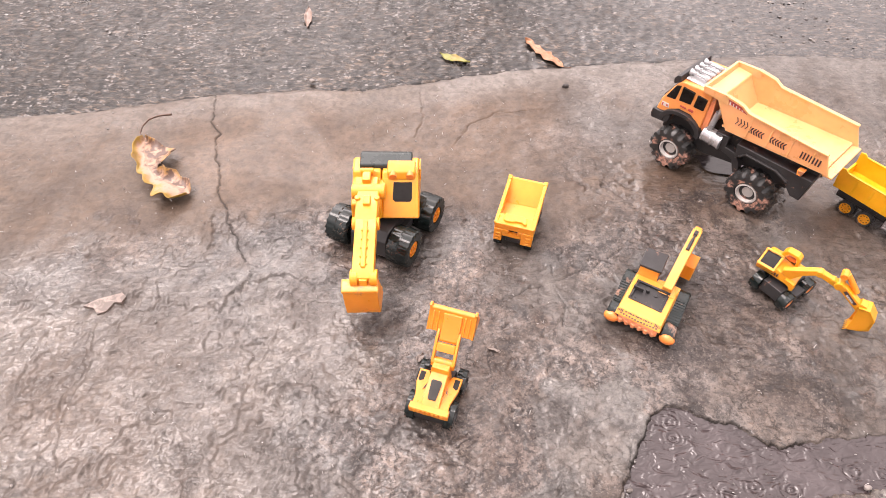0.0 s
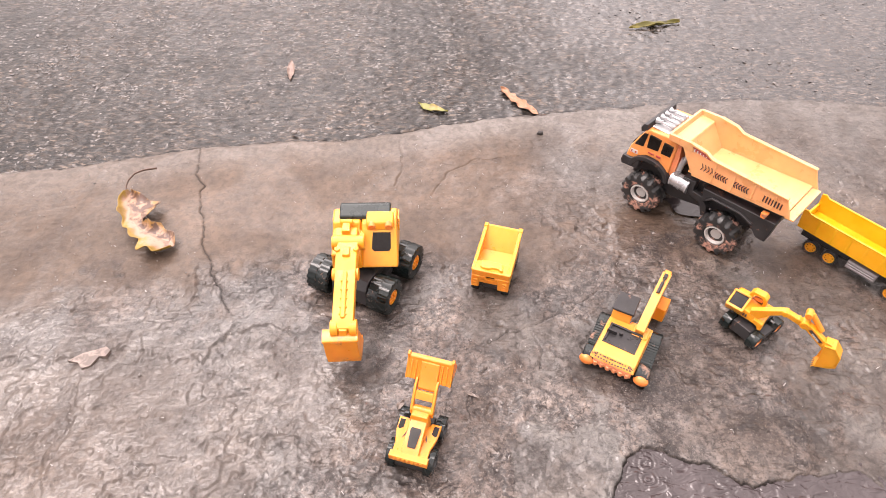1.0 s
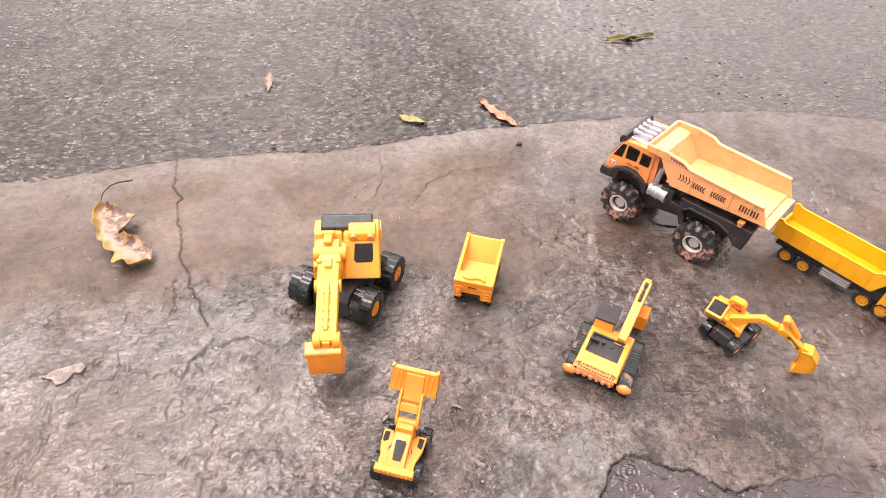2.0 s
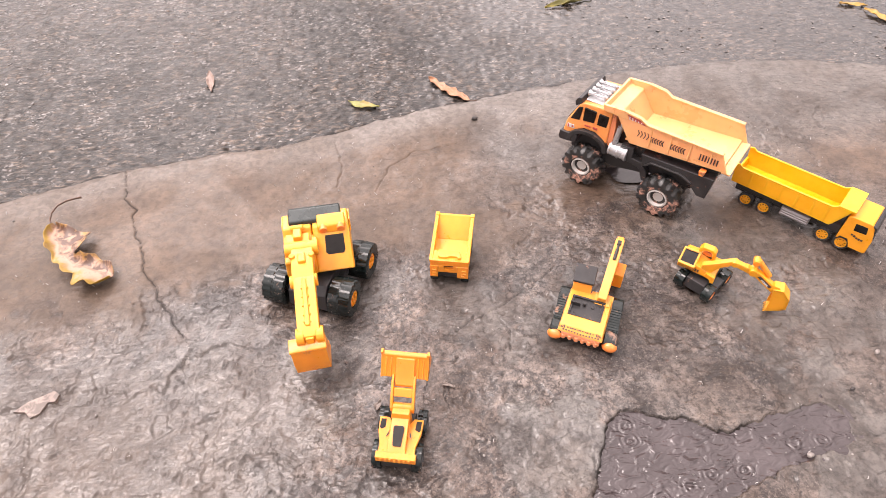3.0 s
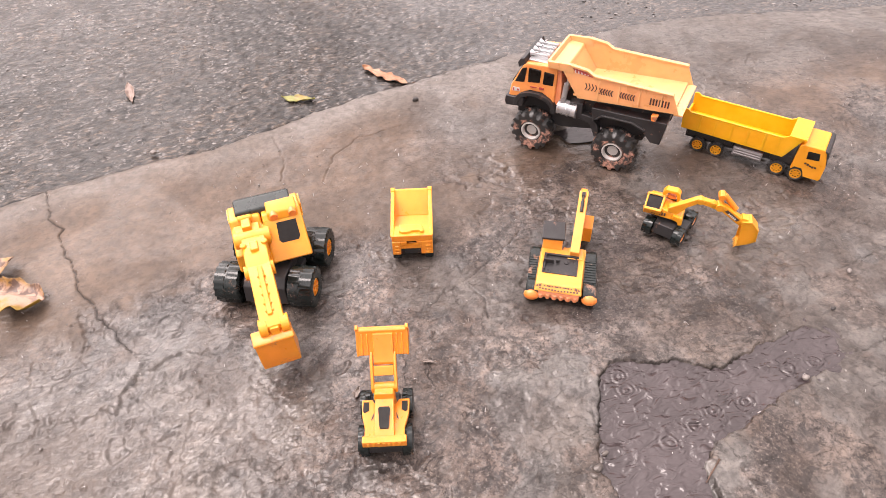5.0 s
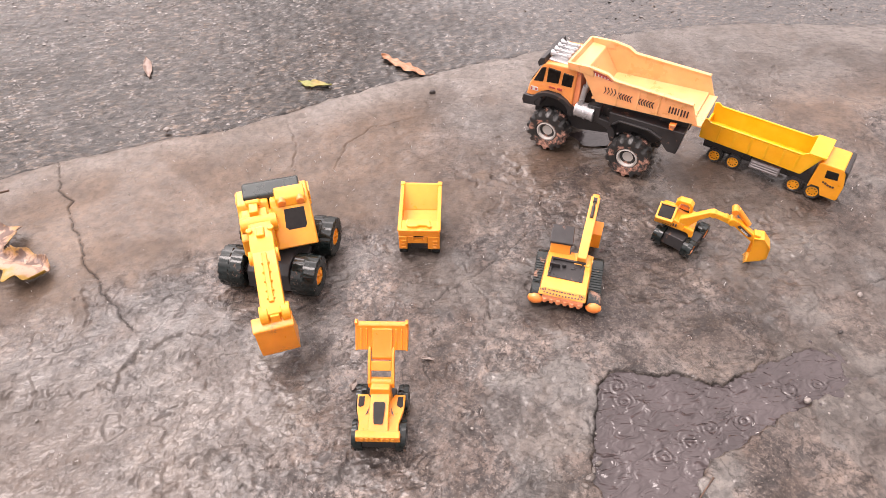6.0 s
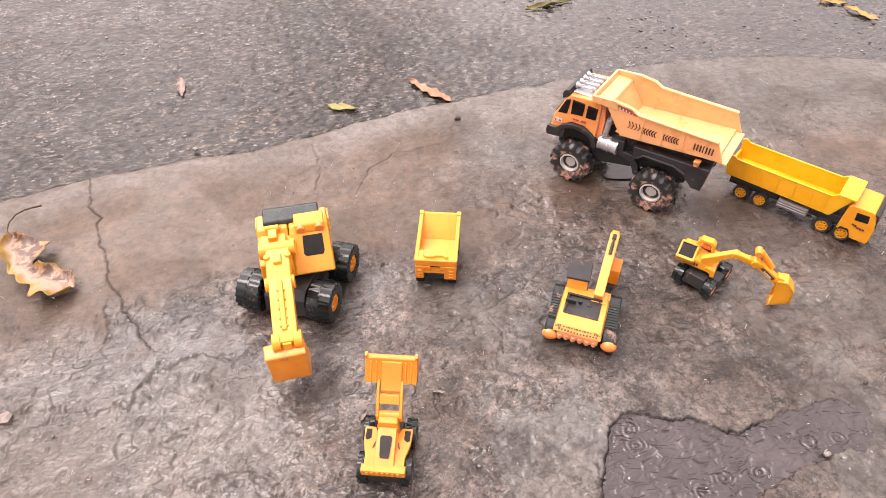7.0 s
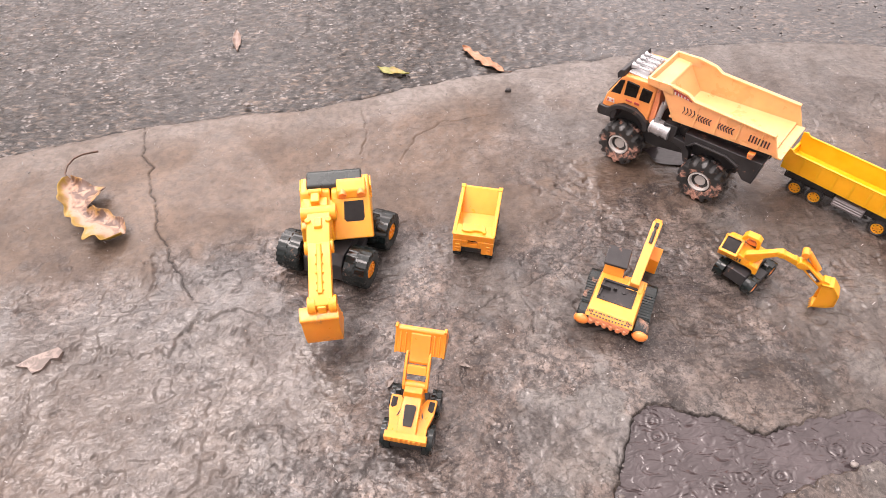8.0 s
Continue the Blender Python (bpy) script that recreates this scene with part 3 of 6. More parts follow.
gx_ = spread(-0.98, 1.25, 0.0022, 60)
gy_ = np.concatenate([spread(0.2, 1.42, 0.0022, 60)])
gy_ = gy_[gy_ < 1.75]
GX, GY = np.meshgrid(gx_, gy_)
near = (np.abs(GX) < 2) & (np.abs(GY) < 2)
wobble = (fractal(GX, GY, 0.05, 3) - 0.5)
edge_y = np.interp(GX, [p[0] for p in EDGE], [p[1] for p in EDGE]) + 0.02 * (fractal(GX, GY, 0.05, 11) - 0.5)
past = GY - edge_y
H = 0.005 * (fractal(GX, GY, 0.35, 21, 3) - 0.5) + 0.0032 * (fractal(GX, GY, 0.03, 31, 3, 0.6) - 0.5)
# scaled-off patches
patch = fractal(GX, GY, 0.16, 41, 5, 0.6)
pits = fractal(GX, GY, 0.014, 51, 2)
# the worn lower layer near the camera
line_y = np.interp(GX, [p[0] for p in STEP_LINE], [p[1] for p in STEP_LINE]) + 0.05 * wobble
lower = step01(line_y - GY + 0.03 * (fractal(GX, GY, 0.02, 65, 3) - 0.5), -0.002, 0.009) * step01(GX, 0.0, -0.1)
H -= 0.0035 * lower
H += lower * 0.003 * (fractal(GX, GY, 0.012, 61, 2) - 0.5)
# the pool's bed
d_pool = segments_distance(GX, GY, POOL, True)
signed = np.where(inside(GX, GY, POOL), d_pool, -d_pool) + 0.03 * (fractal(GX, GY, 0.04, 71, 5, 0.65) - 0.5)
H -= 0.0075 * step01(signed, -0.002, 0.005)
H += 0.002 * np.exp(-(np.minimum(signed, 0) / 0.03) ** 2) * (signed < 0.0)
# cracks
dirt_or_shade = np.zeros_like(H)
for k, (line, width, depth) in enumerate([(LONG_CRACK, 0.0012, 0.0035)] + [(c, 0.0012, 0.0025) for c in SIDE_CRACKS]):
    d = segments_distance(GX + 0.015 * (fractal(GX, GY, 0.03, 81 + k, 3) - 0.5), GY + 0.015 * (fractal(GX, GY, 0.03, 181 + k, 3) - 0.5), line)
    cut = step01(d, width * 1.35, width * 0.1)
    H -= depth * cut
    dirt_or_shade = np.maximum(dirt_or_shade, cut * (1.0 if k == 0 else (0.35 if k > 6 else 0.6) * step01(fractal(GX, GY, 0.05, 91), 0.42, 0.58)))
# broken dark line drawn in colour along the step
d = segments_distance(GX, GY + 0.05 * wobble, STEP_LINE[4:])
dirt_or_shade = np.maximum(dirt_or_shade, 0.5 * step01(d, 0.003, 0.0006) * step01(fractal(GX, GY, 0.04, 95), 0.45, 0.57))
# shade under the pool's broken rim, put into the colour
dirt_or_shade = np.maximum(dirt_or_shade, 0.9 * step01(np.abs(signed - 0.0015), 0.0042, 0.0008) * np.maximum(step01(fractal(GX, GY, 0.06, 97), 0.45, 0.57) * step01(GY, 0.31, 0.34), step01(np.abs(GX - 0.49), 0.05, 0.02) * step01(GY, 0.34, 0.36)))
# where the smooth top coat has worn off
top_coat = GY - 0.80 + 0.3 * (fractal(GX, GY, 0.3, 141, 5) - 0.5) - 0.1 * step01(np.abs(GX - 0.45), 0.3, 0.05) + 0.06 * step01(GX, -0.2, -0.6)
worn_or_sheen = np.clip(step01(top_coat, 0.1, -0.1) * 0.75 + 0.5 * step01(fractal(GX, GY, 0.12, 151, 5, 0.65), 0.52, 0.6) * step01(GY - 0.35 * step01(GX, 0.1, 0.4), 0.92, 0.74), 0.08, 1)
H -= (0.0022 * step01(patch, 0.545, 0.56) + 0.0016 * step01(patch, 0.61, 0.62) + 0.002 * step01(pits, 0.74, 0.82)) * step01(worn_or_sheen, 0.3, 0.6)
# widened at the far right so the sheen's painted grey shows there
worn_or_sheen = np.maximum(worn_or_sheen, 0.6 * step01(GX + 0.3 * (fractal(GX, GY, 0.14, 191, 5, 0.6) - 0.5), 0.1, 0.35) * step01(GY, 0.9, 1.05))
worn_or_sheen *= 1 - 0.3 * step01(GX + 0.25 * (fractal(GX, GY, 0.2, 161, 4) - 0.5), -0.12, -0.4) * step01(GY, 0.66, 0.56)
# where the film of rain lies thickest
puddled = fractal(GX, GY, 0.14, 191, 5, 0.6) - 0.5
wetness = np.clip(0.3 + 0.7 * step01(worn_or_sheen, 0.2, 0.9) + 0.75 * step01(GX + 0.4 * puddled, 0.12, 0.4) * step01(GY, 0.75, 0.9) + 0.8 * step01(GX + 0.3 * puddled, 0.0, -0.2) * step01(GY + 0.3 * puddled, 0.74, 0.6), 0, 1.1)
# grey sky sheen put into the colour, lower left and far edge, over patchy cement
grey = np.clip(0.2 + 0.2 * step01(GX, 0.1, 0.4) + step01(GX + 0.35 * (fractal(GX, GY, 0.22, 211, 5, 0.6) - 0.5), 0.0, -0.22) * step01(GY + 0.2 * puddled, 0.76, 0.6)
               + 0.8 * step01(GX + 0.3 * puddled, 0.1, 0.35) * step01(GY, 0.95, 1.12) + 0.75 * step01(fractal(GX, GY, 0.13, 215, 5, 0.6), 0.5, 0.58) * step01(GY, 0.85, 0.7), 0, 1)
# a paler cement band along the slab's edge
band = step01(past + 0.07 * (fractal(GX, GY, 0.09, 171, 5, 0.6) - 0.5), -0.15, -0.04) * (0.5 + 0.4 * step01(GX, -0.15, 0.1) * step01(GX, 0.75, 0.5))
# the slab's edge thins out over the road
H -= 0.016 * step01(past, -0.03, 0.02)
H = np.where(near, H, np.minimum(H, 0))
H -= 0.0006
ground = tagged(sheet("ground", gx_, gy_, H, CONCRETE, [("crack_dirt_rim_shade", dirt_or_shade), ("worn_or_sheen", worn_or_sheen), ("pale_band", band), ("wetness", wetness), ("sheen_grey", grey)]), "wet brownish grey concrete, cracked, scaled and patched", "ground", kind="structure")

rx_ = spread(-1.15, 1.85, 0.005, 60)
ry_ = spread(1.06, 2.1, 0.005, 60)
ry_ = ry_[ry_ > 0.8]
RX, RY = np.meshgrid(rx_, ry_)
RH = -0.0055 + 0.005 * (fractal(RX, RY, 0.3, 121, 3) - 0.5) + 0.0055 * (fractal(RX, RY, 0.013, 131, 2) - 0.5)
RH -= 0.02 * step01(np.interp(RX, [p[0] for p in EDGE], [p[1] for p in EDGE]) - RY, 0.01, 0.04)
soaked = np.clip(step01(RX + 0.5 * (fractal(RX, RY, 0.25, 201, 5) - 0.5), 0.05, 0.55) * step01(np.hypot(RX - 0.9, RY - 1.5) + 0.5 * (fractal(RX, RY, 0.3, 207, 4) - 0.5), 2.1, 1.2), 0, 1)
tagged(sheet("road", rx_, ry_, -0.006 + (RH + 0.006) * step01(RY, 2.1, 1.98) * step01(np.abs(RX - 0.35), 1.5, 1.4), ASPHALT, [("standing_water", soaked)]), "wet dark grey asphalt with pale exposed stones", "road", kind="structure")

bm = bmesh.new()
ring = [(x + 0.012 * (1 if x > 0.47 else -1), y + 0.012 * (1 if y > 0.33 else -1)) for x, y in POOL]
bm.faces.new([bm.verts.new((x, y, -0.0034)) for x, y in ring])
tagged(part("water", bm, WATER, smooth=0), "shallow muddy rain puddle ruffled by drops", "puddle", kind="structure")


# still water between the big truck's wheels, added for the truck's dark reflection
bm = bmesh.new()
bm.faces.new([bm.verts.new((0.575 + (0.062 + 0.012 * math.sin(3 * a + 1)) * math.cos(a) * 1.15, 0.955 + (0.03 + 0.006 * math.sin(2 * a)) * math.sin(a) - 0.25 * 0.062 * math.cos(a), 0.0022)) for a in np.linspace(0, 2 * math.pi, 28, endpoint=False)])
still = WATER.copy()
still.name = "still_rain_water"
for node in still.node_tree.nodes:
    if node.type == "BUMP":
        node.inputs["Strength"].default_value *= 0.25
tagged(part("water", bm, still, smooth=0), "small dark puddle under the toy dump truck", "puddle", kind="structure")


def scatter_stones(name, count, xr, yr, size, z, seed, keep, flat=0.6):
    """Loose grit lying on the ground, joined in one mesh."""
    rng = random.Random(seed)
    src = bmesh.new()
    bmesh.ops.create_icosphere(src, subdivisions=1, radius=1)
    base = np.array([v.co[:] for v in src.verts])
    faces = np.array([[v.index for v in f.verts] for f in src.faces])
    src.free()
    cos, fcs, made = [], [], 0
    while made < count:
        x, y = rng.uniform(*xr), rng.uniform(*yr)
        if not keep(x, y):
            continue
        s = size[0] + (size[1] - size[0]) * rng.random() ** 3
        a = rng.uniform(0, 6.28)
        v = base * (1 + 0.3 * (np.array([rng.random() for _ in range(len(base))])[:, None] - 0.5)) * (s, s * rng.uniform(0.5, 0.9), s * flat * rng.uniform(0.6, 1))
        ca, sa = math.cos(a), math.sin(a)
        v = np.stack([v[:, 0] * ca - v[:, 1] * sa + x, v[:, 0] * sa + v[:, 1] * ca + y, v[:, 2] + z], -1)
        cos.append(v)
        fcs.append(faces + made * len(base))
        made += 1
    me = bpy.data.meshes.new(name)
    me.from_pydata(np.concatenate(cos).tolist(), [], np.concatenate(fcs).tolist())
    me.materials.append(STONE)
    return new(name, me)


def edge_at(x):
    return float(np.interp(x, [p[0] for p in EDGE], [p[1] for p in EDGE]))


tagged(scatter_stones("asphalt_grit", 7500, (-1.15, 1.8), (1.09, 2.2), (0.0012, 0.0062), -0.0058, 5, lambda x, y: y > edge_at(x) + 0.005, 0.22),
       "pale and dark stone chips bedded in wet asphalt", "grit", kind="stuff")
tagged(scatter_stones("loose_grit", 1300, (-0.9, 1.2), (0.24, 1.3), (0.0008, 0.0026), -0.001, 6, lambda x, y: y < edge_at(x) - 0.02),
       "tiny stone crumbs lying on wet concrete", "grit", kind="stuff")


# ---- toys ----
def place(x, y, deg):
    return pose(x, y, 0, 0, 0, deg)


def big_dump_truck():
    t = thing("toy_dump_truck", place(0.5464, 0.9354, 133.55), "large orange plastic toy dump truck with mud-caked tyres", "toy truck")
    # chassis
    bm = bmesh.new()
    prism(bm, [(0.125, 0.062), (0.125, 0.1), (0.03, 0.112), (-0.03, 0.125), (-0.17, 0.135), (-0.165, 0.092), (-0.13, 0.082), (-0.115, 0.07), (-0.05, 0.07), (-0.03, 0.062), (0.03, 0.05)], -0.034, 0.034)
    part("chassis", bm, BLACK, t, bevel=0.002)
    for s in (-1, 1):
        bm = bmesh.new()
        prism(bm, [(-0.012, 0.122), (-0.012, 0.1), (-0.032, 0.098), (-0.045, 0.082), (-0.05, 0.06), (-0.04, 0.058), (-0.03, 0.082), (-0.01, 0.088), (0.015, 0.09), (0.015, 0.12)], s * 0.034, s * 0.05)
        prism(bm, [(-0.035, 0.092), (-0.045, 0.104), (-0.06, 0.11), (-0.105, 0.11), (-0.125, 0.102), (-0.148, 0.078), (-0.165, 0.078), (-0.17, 0.125), (-0.03, 0.122)], s * 0.03, s * 0.055)
        prism(bm, [(-0.04, 0.102), (-0.052, 0.114), (-0.11, 0.114), (-0.135, 0.104), (-0.133, 0.1), (-0.108, 0.11), (-0.054, 0.11), (-0.043, 0.1)], s * 0.055, s * 0.06)
        part("side_skirt", bm, BLACK, t, bevel=0.0015)
        bm = bmesh.new()
        rod(bm, (0.037, s * 0.046, 0.102), (-0.001, s * 0.046, 0.102), 0.0135, sides=18)
        for x in (0.034, 0.016, 0.001):
            rod(bm, (x + 0.0015, s * 0.046, 0.102), (x - 0.0015, s * 0.046, 0.102), 0.0148, sides=18)
        box(bm, 0.0, 0.036, s * 0.046 - 0.004, s * 0.046 + 0.004, 0.112, 0.1185)
        part("fuel_tank", bm, SILVER, t, "silver plastic fuel tank")
        bm = bmesh.new()
        rod(bm, (0.03, s * 0.046, 0.108), (0.0245, s * 0.046, 0.155), 0.0056)
        rod(bm, (0.022, s * 0.046, 0.152), (0.0222, s * 0.046, 0.166), 0.0036)
        part("exhaust_pipe", bm, SILVER, t, "silver plastic exhaust pipe")
    for x in (0.0835, -0.0835):
        part("axle", rod(bmesh.new(), (x, -0.05, 0.043), (x, 0.05, 0.043), 0.006), BLACK, t)
    for x in (0.0835, -0.0835):
        for s in (-1, 1):
            wheel(t, x, s * 0.047, 0.0425, 0.043, 0.04, s, BIG_TYRE, RIM, 15, 0.47, 0.1, hub_label="pale grey plastic rim")
    # cab
    side = [(0.139, 0.104), (0.134, 0.132), (0.113, 0.174), (0.105, 0.18), (0.044, 0.185), (0.044, 0.104), (0.05, 0.104), (0.057, 0.118), (0.07, 0.126), (0.095, 0.126), (0.108, 0.118), (0.114, 0.104)]
    bm = bmesh.new()
    prism(bm, side, -0.0545, 0.0545, 0.005)
    cab = part("cab", bm, ORANGE, t, bevel=0.003)
    bm = bmesh.new()
    prism(bm, [(0.0445, 0.106), (0.0445, 0.1825), (0.038, 0.181), (0.034, 0.15), (0.034, 0.106)], -0.0495, 0.0495, 0.004)
    part("cab_back", bm, SALMON_PLASTIC, cab, "red-orange rear panel of the cab", bevel=0.0015)
    panes = [[(0.1275, 0.138), (0.1075, 0.141), (0.1045, 0.172), (0.1135, 0.169)], [(0.1005, 0.143), (0.0765, 0.146), (0.075, 0.172), (0.1, 0.173)], [(0.0705, 0.145), (0.05, 0.146), (0.049, 0.17), (0.069, 0.171)]]
    for s in (-1, 1):
        for o in panes:
            bm = bmesh.new()
            prism(bm, o, s * 0.0495, s * 0.0528)
            part("side_window", bm, WINDOW, cab, "dark window", bevel=0.001)
        bm = bmesh.new()
        arc = [(0.082 + 0.044 * math.cos(a), 0.096 + 0.031 * math.sin(a)) for a in np.linspace(-0.1, math.pi + 0.1, 12)]
        arc += [(0.082 + 0.035 * math.cos(a), 0.094 + 0.025 * math.sin(a)) for a in np.linspace(math.pi + 0.1, -0.1, 12)]
        prism(bm, arc, s * 0.045, s * 0.0605)
        part("wheel_arch", bm, BLACK, cab, "black wheel arch", bevel=0.001)
        bm = bmesh.new()
        prism(bm, [(0.131, 0.119), (0.114, 0.12), (0.116, 0.128), (0.13, 0.1275)], s * 0.0542, s * 0.0549)
        st = part("badge", bm, WHITE, cab, "small pale sticker")
        bm = bmesh.new()
        box(bm, 0.1265, 0.129, s * 0.0548, s * 0.0554, 0.12, 0.126)
        box(bm, 0.117, 0.1205, s * 0.0548, s * 0.0554, 0.1215, 0.1255)
        part("badge_mark", bm, RED, st, "dark red printed marks")
        bm = bmesh.new()
        box(bm, 0.0815, 0.094, s * 0.0525, s * 0.0545, 0.1345, 0.1365)
        box(bm, 0.067, 0.0765, s * 0.0525, s * 0.0545, 0.134, 0.138)
        part("marking", bm, RED, cab, "dark red printed marks")
    bm = bmesh.new()
    prism(bm, [(0.1345, 0.136), (0.1145, 0.172), (0.1125, 0.171), (0.132, 0.135)], -0.046, 0.046)
    part("windscreen", bm, WINDOW, cab, "dark windscreen", bevel=0.001)
    bm = bmesh.new()
    prism(bm, [(0.142, 0.086), (0.145, 0.095), (0.143, 0.108), (0.128, 0.108), (0.112, 0.112), (0.104, 0.108), (0.106, 0.09)], -0.059, 0.059)
    part("bumper", bm, BLACK, t, bevel=0.0025)
    # roof lamps: a black visor bar and four silver horns
    bm = bmesh.new()
    prism(bm, [(0.121, 0.168), (0.124, 0.178), (0.119, 0.187), (0.111, 0.189), (0.108, 0.178)], -0.05, 0.05)
    part("lamp_bar", bm, BLACK, t, "black roof lamp bar", bevel=0.0015)
    bm = bmesh.new()
    box(bm, 0.066, 0.106, -0.04, 0.04, 0.181, 0.184)
    part("roof_plate", bm, SILVER, t, "silver roof plate", bevel=0.001)
    for k in range(4):
        y = -0.0225 + 0.0155 * k
        bm = bmesh.new()
        lathe(bm, [(-0.022, 0.0032), (-0.019, 0.005), (-0.016, 0.0028), (0.005, 0.0026), (0.011, 0.0036), (0.016, 0.0064), (0.0175, 0.0064), (0.0175, 0.0045)], 16, Matrix.Translation((0.091, y, 0.189)) @ Matrix.Diagonal((0.98, 1, 1, 1)) @ Matrix.Rotation(radians(-90), 4, "Z"))
        for x in (0.075, 0.097):
            box(bm, x - 0.002, x + 0.002, y - 0.002, y + 0.002, 0.186, 0.193)
        part("roof_horn", bm, SILVER, t, "silver plastic air horn")
    # tipper bed
    bm = bmesh.new()
    h = 0.057
    side = [(0.018, 0.2), (-0.014, 0.196), (-0.028, 0.188), (-0.169, 0.185), (-0.186, 0.148), (-0.176, 0.149), (-0.004, 0.136), (0.032, 0.186)]
    for s in (-1, 1):
        prism(bm, side, s * h, s * (h - 0.004))
        prism(bm, [(0.019, 0.2015), (-0.0145, 0.1975), (-0.0285, 0.1895), (-0.17, 0.1865), (-0.171, 0.183), (-0.03, 0.1855), (-0.016, 0.1935), (0.018, 0.197)], s * (h + 0.0025), s * (h - 0.0055))
        for x in (-0.037, -0.075, -0.112, -0.15):
            prism(bm, [(x, 0.141 - (x + 0.037) * 0.08), (x - 0.003, 0.141 - (x + 0.037) * 0.08), (x - 0.003, 0.186), (x, 0.186)], s * h, s * (h + 0.0018))
    box(bm, -0.185, 0.0, -h + 0.003, h - 0.003, 0.138, 0.142, Matrix.Rotation(radians(3.5), 4, "Y"))
    prism(bm, [(-0.006, 0.136), (0.03, 0.186), (0.034, 0.186), (-0.001, 0.134)], -h + 0.002, h - 0.002)
    prism(bm, [(0.034, 0.183), (0.058, 0.187), (0.06, 0.19), (0.03, 0.188), (0.027, 0.185)], -h + 0.001, h - 0.001)
    prism(bm, [(0.055, 0.185), (0.062, 0.186), (0.064, 0.198), (0.059, 0.199)], -h + 0.002, h - 0.002)
    for s in (-1, 1):
        prism(bm, [(0.01, 0.184), (0.06, 0.186), (0.062, 0.1985), (0.014, 0.2015)], s * (h + 0.0012), s * (h - 0.0045))
    prism(bm, [(-0.176, 0.149), (-0.192, 0.149), (-0.192, 0.1455), (-0.176, 0.145)], -h + 0.002, h - 0.002)
    bed = part("tipper_bed", bm, PEACH, t, "light orange tipper bed", bevel=0.0012)
    for s in (-1, 1):
        y0 = s * (h + 0.0004)
        for n, x, dx, w, z0, z1, lean in ((6, -0.066, 0.0048, 0.0022, 0.156, 0.168, 0.003), (6, -0.106, 0.0048, 0.0022, 0.157, 0.169, 0.003),
                                          (7, -0.166, 0.0052, 0.0024, 0.158, 0.171, 0.0), (4, -0.033, 0.0062, 0.0016, 0.158, 0.172, -0.003)):
            bm = bmesh.new()
            strip_marks(bm, n, x, dx, w, z0, z1, y0, lean, s * 0.0006)
            part("printed_stripes", bm, DECAL, bed, "dark printed chevrons")
        bm = bmesh.new()
        prism(bm, [(0.008, 0.1885), (0.014, 0.1965), (-0.012, 0.1925), (-0.026, 0.185)], y0, y0 + s * 0.0006)
        part("flank_sticker", bm, RED, bed, "dark red printed sticker")
    bm = bmesh.new()
    for k in range(5):
        x = 0.006 - k * 0.006
        prism(bm, [(x, 0.187), (x + 0.002, 0.187), (x + 0.003, 0.193 - k * 0.0012), (x + 0.001, 0.193 - k * 0.0012)], h + 0.001, h + 0.0016)
    part("sticker_bars", bm, WHITE, bed, "pale bars on the sticker")
    for y in (0.05, -0.0615):
        bm = bmesh.new()
        prism(bm, [(-0.14, 0.138), (-0.152, 0.139), (-0.15, 0.128), (-0.142, 0.128)], y, y + 0.0115)
        part("bed_hinge", bm, DEEP_ORANGE, t, bevel=0.001)
    return t


